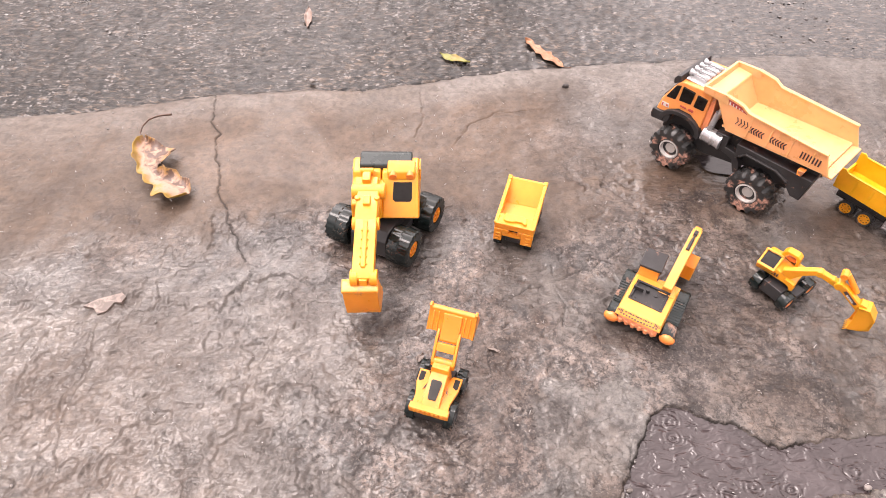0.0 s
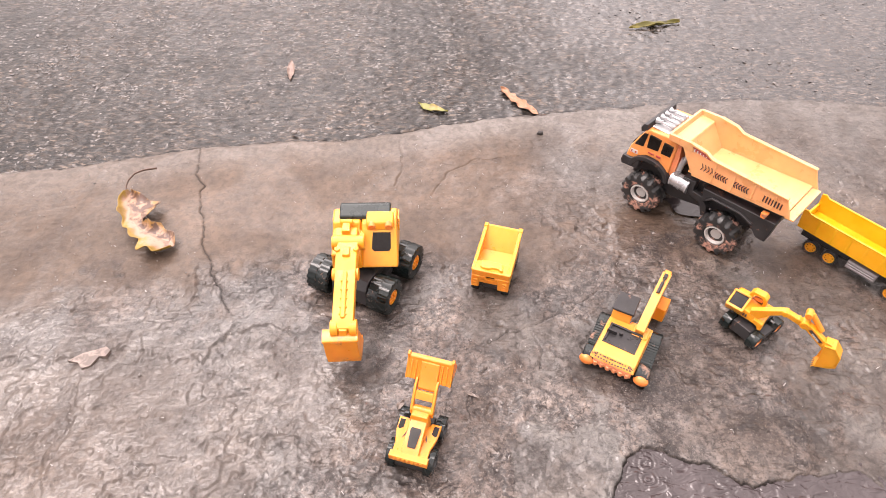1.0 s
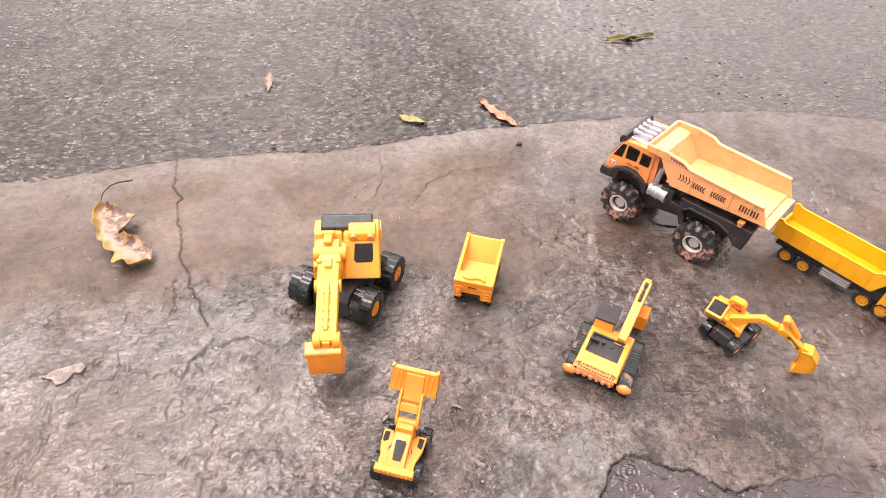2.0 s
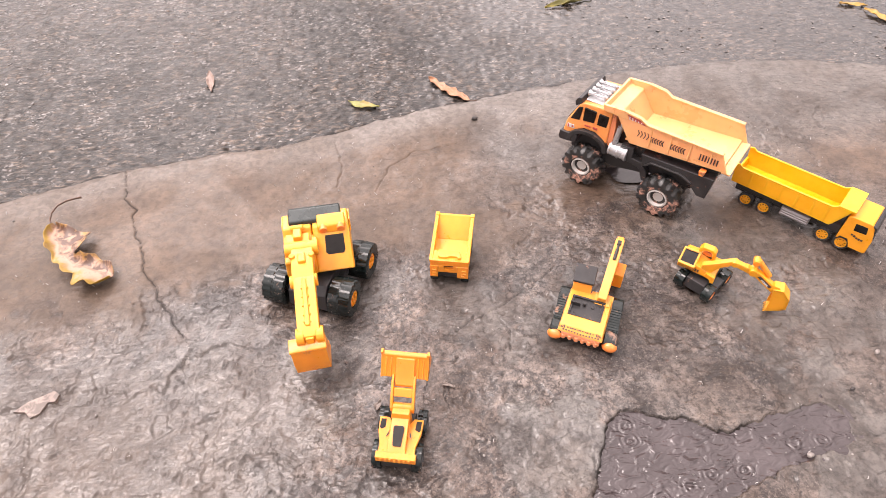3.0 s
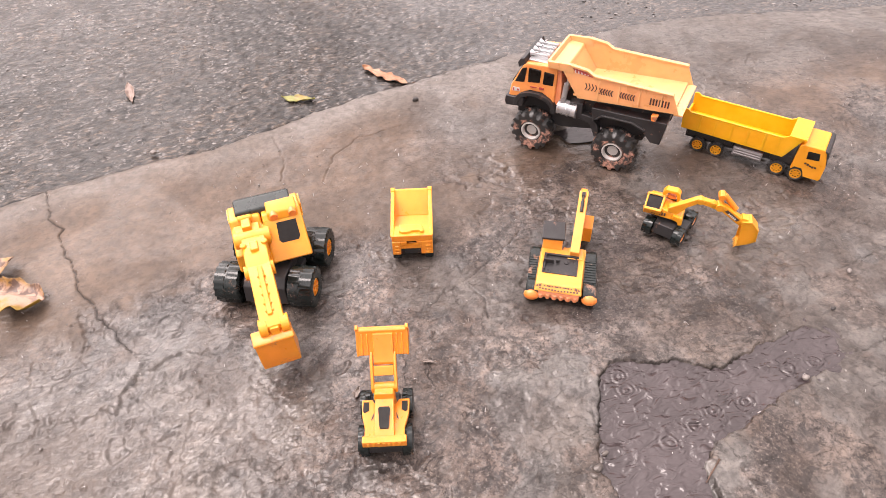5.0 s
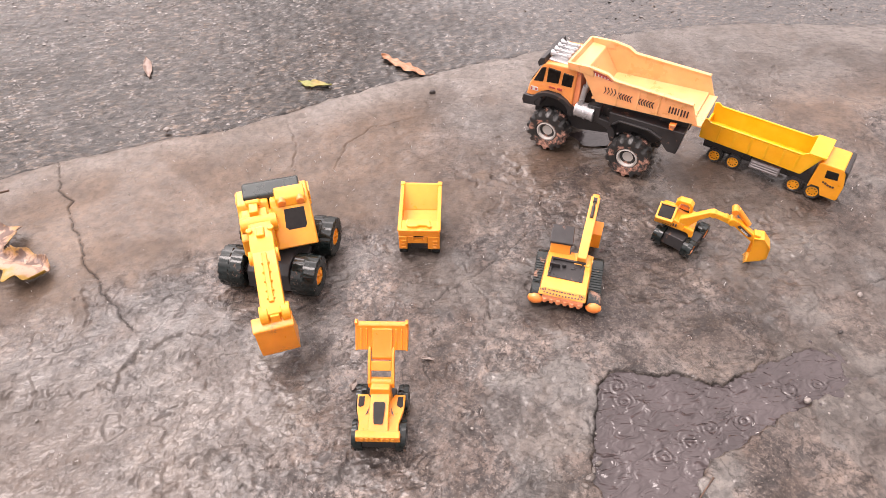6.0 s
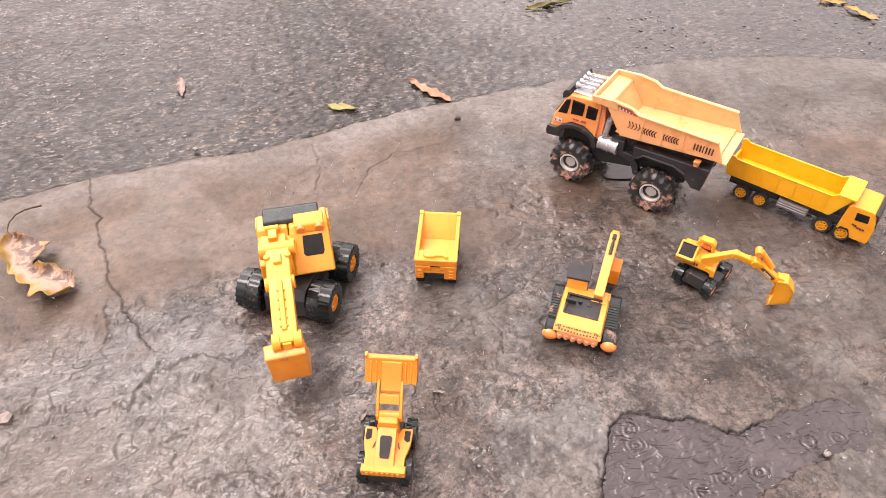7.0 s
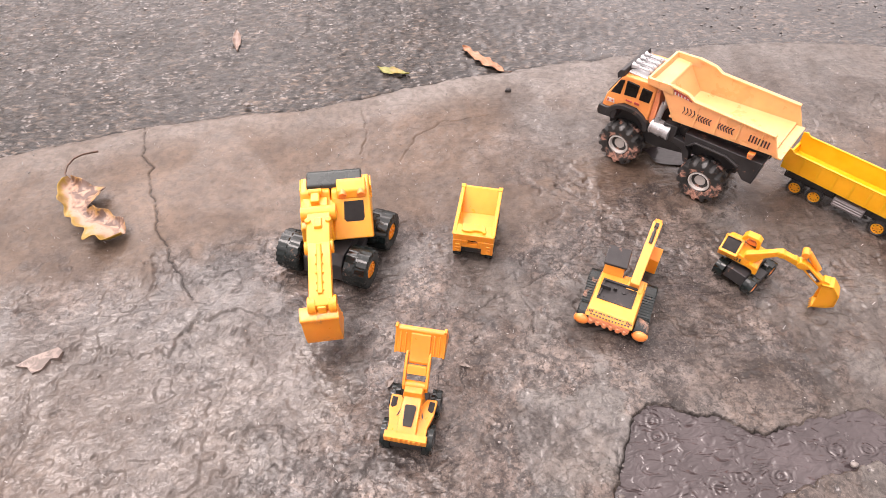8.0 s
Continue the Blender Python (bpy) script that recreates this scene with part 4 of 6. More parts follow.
def long_truck():
    t = thing("toy_tipper_lorry", place(0.8325, 0.7723, -51.15), "long yellow plastic toy tipper lorry on eight small wheels", "toy truck")
    bm = bmesh.new()
    box(bm, -0.122, 0.115, -0.02, 0.02, 0.02, 0.04)
    box(bm, -0.118, -0.03, -0.028, 0.028, 0.03, 0.042)
    box(bm, 0.04, 0.08, -0.027, 0.027, 0.027, 0.044)
    part("chassis", bm, BLACK, t, bevel=0.0015)
    for s in (-1, 1):
        bm = bmesh.new()
        box(bm, -0.026, 0.028, s * 0.02, s * 0.033, 0.018, 0.036)
        for k in range(3):
            rod(bm, (-0.024, s * 0.032, 0.022 + 0.005 * k), (0.026, s * 0.032, 0.022 + 0.005 * k), 0.0022, sides=8)
        part("side_tank", bm, GREY, t, "grey plastic side tank", bevel=0.001)
    for x in (-0.0925, -0.056, 0.0585, 0.0925):
        for s in (-1, 1):
            wheel(t, x, s * 0.028, 0.0152, 0.0152, 0.012, s, BLACK, YELLOW, 16, 0.68, 0.04, 8, 0.45, hub_label="yellow spoked rim")
    bm = bmesh.new()
    h = 0.035
    for s in (-1, 1):
        prism(bm, [(-0.131, 0.046), (-0.134, 0.087), (-0.126, 0.089), (-0.118, 0.083), (0.05, 0.083), (0.06, 0.09), (0.084, 0.09), (0.06, 0.043)], s * h, s * (h - 0.003))
        prism(bm, [(-0.12, 0.084), (0.05, 0.084), (0.05, 0.0815), (-0.12, 0.0815)], s * (h + 0.0005), s * (h - 0.0035))
        for x in (-0.1, -0.07, -0.04, -0.01, 0.02, 0.045):
            prism(bm, [(x, 0.047), (x + 0.004, 0.047), (x + 0.004, 0.081), (x, 0.081)], s * h, s * (h + 0.0012))
    box(bm, -0.131, 0.062, -h + 0.002, h - 0.002, 0.044, 0.048)
    prism(bm, [(0.055, 0.044), (0.062, 0.044), (0.086, 0.09), (0.079, 0.09)], -h + 0.001, h - 0.001)
    prism(bm, [(-0.131, 0.046), (-0.127, 0.046), (-0.129, 0.064), (-0.133, 0.064)], -h + 0.002, h - 0.002)
    prism(bm, [(0.06, 0.0865), (0.09, 0.087), (0.09, 0.091), (0.06, 0.091)], -h, h)
    part("tipper_bed", bm, LEMON, t, "deep yellow tipper bed", bevel=0.0012)
    bm = bmesh.new()
    prism(bm, [(0.133, 0.014), (0.135, 0.018), (0.135, 0.046), (0.1285, 0.073), (0.1255, 0.077), (0.12, 0.079), (0.086, 0.079), (0.082, 0.076), (0.08, 0.024), (0.083, 0.024), (0.086, 0.03), (0.099, 0.03), (0.103, 0.022), (0.106, 0.014)], -0.0345, 0.0345, 0.0015)
    cab = part("cab", bm, YELLOW, t, "golden yellow cab", bevel=0.003)
    for s in (-1, 1):
        bm = bmesh.new()
        prism(bm, [(0.1, 0.053), (0.1215, 0.055), (0.1185, 0.07), (0.0985, 0.069)], s * 0.0325, s * 0.0342)
        part("side_window", bm, WINDOW, cab, "dark window", bevel=0.0006)
        bm = bmesh.new()
        for k, (x, z) in enumerate(((0.1, 0.044), (0.1045, 0.0425), (0.109, 0.0405), (0.1135, 0.0395), (0.118, 0.04))):
            box(bm, x, x + 0.0035, s * 0.0342, s * 0.0348, z - 0.002, z + 0.0015 + 0.0006 * (k % 2))
        part("printed_mark", bm, DECAL, cab, "dark printed marks")
    bm = bmesh.new()
    prism(bm, [(0.1355, 0.047), (0.13, 0.073), (0.1275, 0.0735), (0.1325, 0.047)], -0.031, 0.031)
    part("windscreen", bm, WINDOW, cab, "dark windscreen", bevel=0.0006)
    bm = bmesh.new()
    prism(bm, [(0.1305, 0.064), (0.1335, 0.066), (0.131, 0.077), (0.1255, 0.0795), (0.1235, 0.0785), (0.1285, 0.073)], -0.035, 0.035)
    part("visor", bm, BLACK, cab, "black sun visor", bevel=0.001)
    return t


def wheeled_excavator():
    t = thing("toy_wheeled_excavator", place(-0.1, 0.78, -89.5), "yellow plastic toy excavator on four black wheels, bucket lowered", "toy excavator")
    turn = Matrix.Rotation(radians(-25.5), 4, "Z") @ Matrix.Translation((0.0095, 0.0095, 0))
    bm = bmesh.new()
    prism(bm, [(-0.06, 0.016), (-0.062, 0.04), (-0.05, 0.056), (0.05, 0.058), (0.064, 0.045), (0.068, 0.014), (0.06, 0.012), (0.05, 0.02)], -0.036, 0.036, 0.002, turn)
    box(bm, -0.05, 0.05, -0.046, 0.046, 0.028, 0.04, turn)
    rod(bm, (0, 0.008, 0.045), (0, 0.008, 0.07), 0.036, sides=28)
    part("undercarriage", bm, BLACK, t, bevel=0.002)
    for x in (0.045, -0.045):
        for s in (-1, 1):
            wheel(t, x, s * 0.0595, 0.034, 0.034, 0.041, s, TYRE, GOLD, 17, 0.42, 0.05, 6, 0.5, m=turn, hub_label="yellow spoked rim")
    # house
    bm = bmesh.new()
    prism(bm, [(-0.052, 0.066), (-0.05, 0.112), (-0.042, 0.128), (-0.006, 0.128), (0.0, 0.118), (0.046, 0.1), (0.047, 0.066)], -0.05, 0.002, 0.002)
    prism(bm, [(-0.052, 0.066), (-0.05, 0.112), (-0.042, 0.128), (-0.004, 0.128), (0.006, 0.118), (0.046, 0.072), (0.046, 0.066)], 0.0, 0.065, 0.002)
    house = part("house", bm, YELLOW, t, bevel=0.0035)
    for y in (-0.049, 0.065):
        for k in range(5):
            part("vent_rib", box(bmesh.new(), -0.046, -0.02, y - 0.0012, y + 0.0012, 0.094 + k * 0.0062, 0.0965 + k * 0.0062), YELLOW, house, bevel=0.0004)
    bm = bmesh.new()
    prism(bm, [(-0.055, 0.116), (-0.053, 0.132), (-0.044, 0.137), (-0.016, 0.134), (-0.012, 0.124), (-0.02, 0.122)], -0.037, 0.052)
    part("engine_cover", bm, GREENBLACK, house, "dark green-black engine cover", bevel=0.003)
    # driver's cab front: sloping frame with a dark pane, and a raised cap
    bm = bmesh.new()
    prism(bm, [(0.004, 0.121), (0.0485, 0.0715), (0.0455, 0.07), (0.0, 0.118)], 0.004, 0.063)
    part("front_frame", bm, YELLOW, house, bevel=0.001)
    bm = bmesh.new()
    zf = lambda x: 0.121 - (x - 0.004) * 1.112 + 0.0008
    pane = [(0.0085, 0.0215), (0.0085, 0.0525), (0.027, 0.0525), (0.0305, 0.0495), (0.0305, 0.0235), (0.0275, 0.0195)]
    top = [bm.verts.new((x, y, zf(x))) for x, y in pane]
    low = [bm.verts.new((x - 0.002, y, zf(x) - 0.003)) for x, y in pane]
    bm.faces.new(top)
    bm.faces.new(low[::-1])
    for i in range(len(pane)):
        j = (i + 1) % len(pane)
        bm.faces.new((top[i], low[i], low[j], top[j]))
    part("front_window", bm, WINDOW, house, "dark window")
    bm = bmesh.new()
    prism(bm, [(-0.025, 0.124), (-0.0235, 0.138), (-0.008, 0.138), (0.002, 0.133), (0.006, 0.119), (-0.004, 0.122)], 0.011, 0.058)
    part("cab_cap", bm, YELLOW, house, bevel=0.0025)
    for y in (0.0205, 0.0495):
        bm = bmesh.new()
        rod(bm, (-0.008, y, 0.129), (0.0085, y, 0.1275), 0.0065)
        part("cab_lamp", bm, DEEP_ORANGE, house, "orange lamp", bevel=0.0012)
    bm = bmesh.new()
    box(bm, 0.002, 0.024, -0.043, -0.004, 0.112, 0.124)
    box(bm, -0.01, 0.02, -0.03, -0.016, 0.12, 0.133)
    box(bm, 0.0, 0.03, -0.002, 0.008, 0.096, 0.116)
    rod(bm, (-0.004, -0.034, 0.131), (-0.004, -0.012, 0.131), 0.005)
    part("boom_mount", bm, YELLOW, house, bevel=0.0018)
    # boom
    bm = bmesh.new()
    rod(bm, (0.043, -0.044, 0.128), (0.043, 0.01, 0.128), 0.0122, sides=20)
    part("boom_pivot", bm, YELLOW, t, bevel=0.001)
    c = -0.016
    bm = bmesh.new()
    prism(bm, [(0.03, 0.118), (0.042, 0.135), (0.07, 0.141), (0.095, 0.14), (0.118, 0.135), (0.118, 0.112), (0.09, 0.117), (0.06, 0.113)], c - 0.0175, c + 0.0175)
    prism(bm, [(0.062, 0.138), (0.088, 0.138), (0.088, 0.146), (0.07, 0.146)], c - 0.006, c + 0.006)
    for s in (-1, 1):
        rod(bm, (0.072, c + s * 0.0155, 0.139), (0.072, c + s * 0.0155, 0.145), 0.005)
    part("boom", bm, YELLOW, t, bevel=0.002)
    bm = bmesh.new()
    rod(bm, (0.112, c - 0.0215, 0.125), (0.112, c + 0.0215, 0.125), 0.0105, sides=18)
    part("elbow_pin", bm, YELLOW, t, bevel=0.001)
    bm = bmesh.new()
    lean = Matrix.Translation((0, 0.0, 0)) @ Matrix.Rotation(radians(0.6), 4, "Z")
    prism(bm, [(0.106, 0.134), (0.12, 0.139), (0.2, 0.123), (0.214, 0.116), (0.212, 0.102), (0.2, 0.104), (0.12, 0.116), (0.106, 0.118)], c - 0.0165, c + 0.0165, 0, lean)
    prism(bm, [(0.12, 0.138), (0.2, 0.122), (0.2, 0.127), (0.12, 0.143)], c - 0.0035, c + 0.0035, 0, lean)
    for x in (0.135, 0.15, 0.165, 0.18, 0.192):
        prism(bm, [(x, 0.138 - 0.2 * (x - 0.12)), (x + 0.003, 0.138 - 0.2 * (x - 0.12)), (x + 0.003, 0.142 - 0.2 * (x - 0.12)), (x, 0.142 - 0.2 * (x - 0.12))], c - 0.006, c + 0.006, 0, lean)
    part("dipper_arm", bm, YELLOW, t, bevel=0.002)
    bm = bmesh.new()
    for s in (-1, 1):
        rod(bm, (0.206, c + s * 0.009 + 0.003, 0.108), (0.206, c + s * 0.0205 + 0.003, 0.108), 0.0125, sides=18)
    box(bm, 0.198, 0.2175, c - 0.0035, c + 0.0085, 0.098, 0.1145)
    part("bucket_link", bm, YELLOW, t, bevel=0.001)
    bm = bmesh.new()
    lean = Matrix.Translation((0, 0.003, 0)) @ Matrix.Rotation(radians(2.5), 4, "X")
    prism(bm, [(0.205, 0.1055), (0.21, 0.106), (0.2255, 0.0995), (0.2265, 0.0965), (0.2245, 0.0945), (0.206, 0.1005)], -0.0455, 0.0105, 0, lean)
    prism(bm, [(0.213, 0.101), (0.2235, 0.097), (0.227, 0.065), (0.2245, 0.044), (0.219, 0.0395), (0.178, 0.037), (0.178, 0.04), (0.215, 0.043), (0.2205, 0.047), (0.223, 0.065), (0.219, 0.094)], -0.0445, 0.0085, 0, lean)
    for y in (-0.0445, 0.0055):
        prism(bm, [(0.204, 0.1035), (0.2225, 0.0965), (0.2255, 0.065), (0.2235, 0.0445), (0.2185, 0.0405), (0.18, 0.038), (0.19, 0.075)], y, y + 0.003, 0, lean)
    for k in range(5):
        prism(bm, [(0.18, 0.037), (0.168, 0.038), (0.18, 0.04)], -0.045 + k * 0.0118, -0.04 + k * 0.0118, 0, lean)
    part("bucket", bm, GOLD, t, bevel=0.0018)
    return t


def mini_dumper():
    t = thing("toy_mini_dumper", place(0.15, 0.79, -106.6), "small yellow plastic toy dumper with an empty skip on wet concrete", "toy truck")
    c = -0.0035
    bm = bmesh.new()
    box(bm, -0.03, 0.06, c - 0.026, c + 0.026, 0.01, 0.026)
    box(bm, -0.034, 0.064, c - 0.014, c + 0.014, 0.016, 0.034)
    part("chassis", bm, BLACK, t, bevel=0.0015)
    for x in (0.053, -0.016):
        for s in (-1, 1):
            wheel(t, x, c + s * 0.0275, 0.0165, 0.0165, 0.014, s, TYRE, BLACK, 12, 0.5, 0.07, m=None)
    hy = 0.034
    bm = bmesh.new()
    zt = lambda x: 0.0735 - (x + 0.034) * 0.12
    for s in (-1, 1):
        prism(bm, [(-0.036, zt(-0.036)), (-0.028, 0.03), (0.05, 0.027), (0.068, 0.03), (0.068, zt(0.068))], c + s * hy, c + s * (hy - 0.0035))
        prism(bm, [(-0.038, zt(-0.038) + 0.002), (0.069, zt(0.069) + 0.002), (0.069, zt(0.069) - 0.003), (-0.038, zt(-0.038) - 0.003)], c + s * (hy + 0.0015), c + s * (hy - 0.005))
        prism(bm, [(-0.038, zt(-0.038) + 0.004), (-0.03, zt(-0.03) + 0.0035), (-0.03, zt(-0.03) - 0.003), (-0.038, zt(-0.038) - 0.003)], c + s * (hy + 0.002), c + s * (hy - 0.0055))
    prism(bm, [(-0.038, zt(-0.036) + 0.001), (-0.034, zt(-0.034) + 0.001), (-0.002, 0.043), (-0.01, 0.036), (-0.028, 0.036)], c - hy + 0.001, c + hy - 0.001)
    box(bm, -0.028, 0.05, c - hy + 0.002, c + hy - 0.002, 0.038, 0.043)
    prism(bm, [(0.041, 0.04), (0.047, 0.0645), (0.068, 0.0625), (0.068, 0.058), (0.05, 0.059), (0.045, 0.038)], c - hy + 0.002, c + hy - 0.002)
    part("skip", bm, YELLOW, t, bevel=0.0012)
    bm = bmesh.new()
    # front plate with an arched gap below and a slot above
    y0, y1 = c - hy, c + hy
    slab(bm, [(0, y0), (0, y1), (0.005, y1), (0.005, y0)], 0.05, 0.063, Matrix.Translation((0.066, 0, 0)))
    for a, b in ((y0, c - 0.02), (c + 0.014, y1)):
        slab(bm, [(0, a), (0, b), (0.006, b), (0.006, a)], 0.021, 0.05, Matrix.Translation((0.066, 0, 0)))
    slab(bm, [(0, c - 0.02), (0, c + 0.014), (0.0055, c + 0.014), (0.0055, c - 0.02)], 0.034, 0.042, Matrix.Translation((0.066, 0, 0)))
    for a, b in ((c - 0.02, c - 0.009), (c + 0.007, c + 0.014)):
        slab(bm, [(0, a), (0, b), (0.0055, b), (0.0055, a)], 0.042, 0.05, Matrix.Translation((0.066, 0, 0)))
    for y in (y0 + 0.004, y1 - 0.012):
        for k in range(3):
            box(bm, 0.071, 0.0735, y, y + 0.008, 0.024 + 0.007 * k, 0.028 + 0.007 * k)
    part("front_plate", bm, GOLD, t, bevel=0.0012)
    bm = bmesh.new()
    slab(bm, [(0.047, c - 0.021), (0.062, c - 0.021), (0.065, c - 0.016), (0.065, c - 0.004), (0.062, c), (0.062, c + 0.012), (0.066, c + 0.016), (0.064, c + 0.021), (0.05, c + 0.017), (0.047, c + 0.01)], 0.0615, 0.0675)
    part("canopy_ridge", bm, YELLOW, t, bevel=0.0018)
    return t


def shorten(bm, x0, f):
    """Draws in along x what lies behind x0."""
    for v in bm.verts:
        if v.co.x < x0:
            v.co.x = x0 + (v.co.x - x0) * f
    return bm


def loader():
    t = thing("toy_wheel_loader", place(0.0, 0.42, 73.3), "small yellow plastic toy wheel loader with its bucket raised", "toy loader")
    c = 0.0015
    bm = bmesh.new()
    box(bm, -0.04, 0.05, c - 0.018, c + 0.018, 0.012, 0.03)
    box(bm, -0.043, -0.03, c - 0.024, c + 0.024, 0.014, 0.034)
    part("chassis", shorten(bm, 0.03, 0.84), BLACK, t, bevel=0.0015)
    for x in (0.037, -0.0165):
        for s in (-1, 1):
            wheel(t, x, c + s * 0.0285, 0.021, 0.021, 0.0145, s, TYRE, BLACK, 12, 0.5, 0.075)
    bm = bmesh.new()
    # body narrowing towards the back, with a rounded rear bar
    prism(bm, [(-0.04, 0.03), (-0.042, 0.045), (-0.024, 0.052), (0.008, 0.06), (0.036, 0.063), (0.036, 0.03)], c - 0.014, c + 0.014, 0.002)
    for s in (-1, 1):
        o = [(0.03, s * 0.032), (0.03, s * 0.018), (0.018, s * 0.012), (-0.04, s * 0.006), (-0.04, s * 0.026), (-0.02, s * 0.026), (0.004, s * 0.031)]
        slab(bm, [(x, c + y) for x, y in o][:: s], 0.038, 0.045)
    box(bm, -0.047, -0.035, c - 0.0285, c + 0.0285, 0.036, 0.0475)
    for k in range(7):
        box(bm, -0.0485, -0.0465, c - 0.021 + k * 0.0066, c - 0.0175 + k * 0.0066, 0.038, 0.046)
    body = part("body", shorten(bm, 0.03, 0.84), GOLD, t, bevel=0.002)
    for s in (-1, 1):
        bm = bmesh.new()
        slab(bm, [(0.0255, c + s * 0.0295), (0.0255, c + s * 0.022), (0.01, c + s * 0.0215), (0.006, c + s * 0.027), (0.009, c + s * 0.0295)][:: s], 0.0449, 0.0456)
        part("side_opening", shorten(bm, 0.03, 0.84), WINDOW, body, "dark side window")
        bm = bmesh.new()
        slab(bm, [(0.006, c + s * 0.0145), (0.0, c + s * 0.0165), (-0.008, c + s * 0.0185), (-0.004, c + s * 0.0155)][:: s], 0.0449, 0.046)
        part("step_mark", shorten(bm, 0.03, 0.84), BLACK, body)
    bm = bmesh.new()
    hood = [(-0.027, 0.0525, 0.0055), (-0.024, 0.0535, 0.0062), (0.002, 0.0602, 0.0078), (0.005, 0.0607, 0.0062)]
    up = [bm.verts.new((x, c + s * w, z + 0.0004)) for s in (-1, 1) for x, z, w in (hood if s < 0 else hood[::-1])]
    dn = [bm.verts.new((v.co.x, v.co.y, v.co.z - 0.004)) for v in up]
    bm.faces.new(up)
    bm.faces.new(dn[::-1])
    for i in range(len(up)):
        j = (i + 1) % len(up)
        bm.faces.new((up[i], dn[i], dn[j], up[j]))
    part("roof_window", shorten(bm, 0.03, 0.84), WINDOW, body, "dark window")
    bm = bmesh.new()
    box(bm, 0.02, 0.04, c - 0.0145, c + 0.0145, 0.058, 0.07, taper=0.002)
    rod(bm, (0.036, c - 0.017, 0.067), (0.036, c + 0.017, 0.067), 0.006)
    part("arm_mount", bm, GOLD, t, bevel=0.0015)
    for s in (-1, 1):
        bm = bmesh.new()
        prism(bm, [(0.03, 0.06), (0.03, 0.07), (0.054, 0.099), (0.066, 0.104), (0.066, 0.096), (0.058, 0.088), (0.038, 0.06)], c - 0.0005 + s * 0.0135, c - 0.0005 + s * 0.0175)
        part("lift_arm", bm, GOLD, t, bevel=0.0012)
    bm = bmesh.new()
    prism(bm, [(0.0415, 0.083), (0.05, 0.0925), (0.054, 0.0895), (0.046, 0.08)], c - 0.014, c + 0.013)
    part("crossbar", bm, GOLD, t, bevel=0.0012)
    bm = bmesh.new()
    y0, y1 = -0.0335, 0.0355
    prism(bm, [(0.0635, 0.099), (0.0805, 0.1235), (0.0815, 0.1275), (0.084, 0.129), (0.0885, 0.129), (0.0885, 0.1255), (0.085, 0.123), (0.0695, 0.102), (0.1, 0.1005), (0.1, 0.097), (0.067, 0.096)], y0, y1)
    for y in (y0, y1 - 0.003):
        prism(bm, [(0.0625, 0.0985), (0.08, 0.1235), (0.082, 0.129), (0.089, 0.1305), (0.102, 0.1), (0.067, 0.0955)], y, y + 0.003)
        box(bm, 0.0815, 0.089, y - 0.0005, y + 0.0035, 0.1275, 0.1325)
    for y in (-0.0265, -0.0195, 0.0195, 0.0265):
        prism(bm, [(0.0625, 0.1), (0.079, 0.1238), (0.0815, 0.1238), (0.065, 0.1)], y, y + 0.0026)
    prism(bm, [(0.0545, 0.0895), (0.0545, 0.0945), (0.063, 0.1035), (0.0785, 0.1245), (0.0815, 0.1245), (0.066, 0.099), (0.06, 0.0895)], -0.0135, 0.0135)
    part("bucket", bm, AMBER, t, bevel=0.001)
    return t


def track(parent, x0, x1, y0, y1, r, name="track", disc=None, m=None):
    """A crawler track: a rounded belt with cleats, and end discs."""
    bm = bmesh.new()
    loop = [(x1 - r + r * math.sin(a), r - r * math.cos(a)) for a in np.linspace(0, math.pi, 9)] + [(x0 + r - r * math.sin(a), r + r * math.cos(a)) for a in np.linspace(0, math.pi, 9)]
    n = 44
    pts = [Vector((x, 0, z)) for x, z in loop]
    ends = pts[1:] + pts[:1]
    total = sum((b - a).length for a, b in zip(pts, ends))
    toothed = []
    for k in range(n):
        for off, lift in ((0.0, 0.0), (0.06, 0.0011), (0.44, 0.0011), (0.5, 0.0)):
            d = total * (k + off) / n
            for a, b in zip(pts, ends):
                if d <= (b - a).length:
                    way = (b - a).normalized()
                    q = a + way * d + Vector((way.z, 0, -way.x)) * (lift - 0.001)
                    toothed.append((q.x, q.z))
                    break
                d -= (b - a).length
    prism(bm, toothed, y0, y1)
    ob = part(name, bm, TYRE, parent, "black crawler track with cleats", at=m)
    return ob


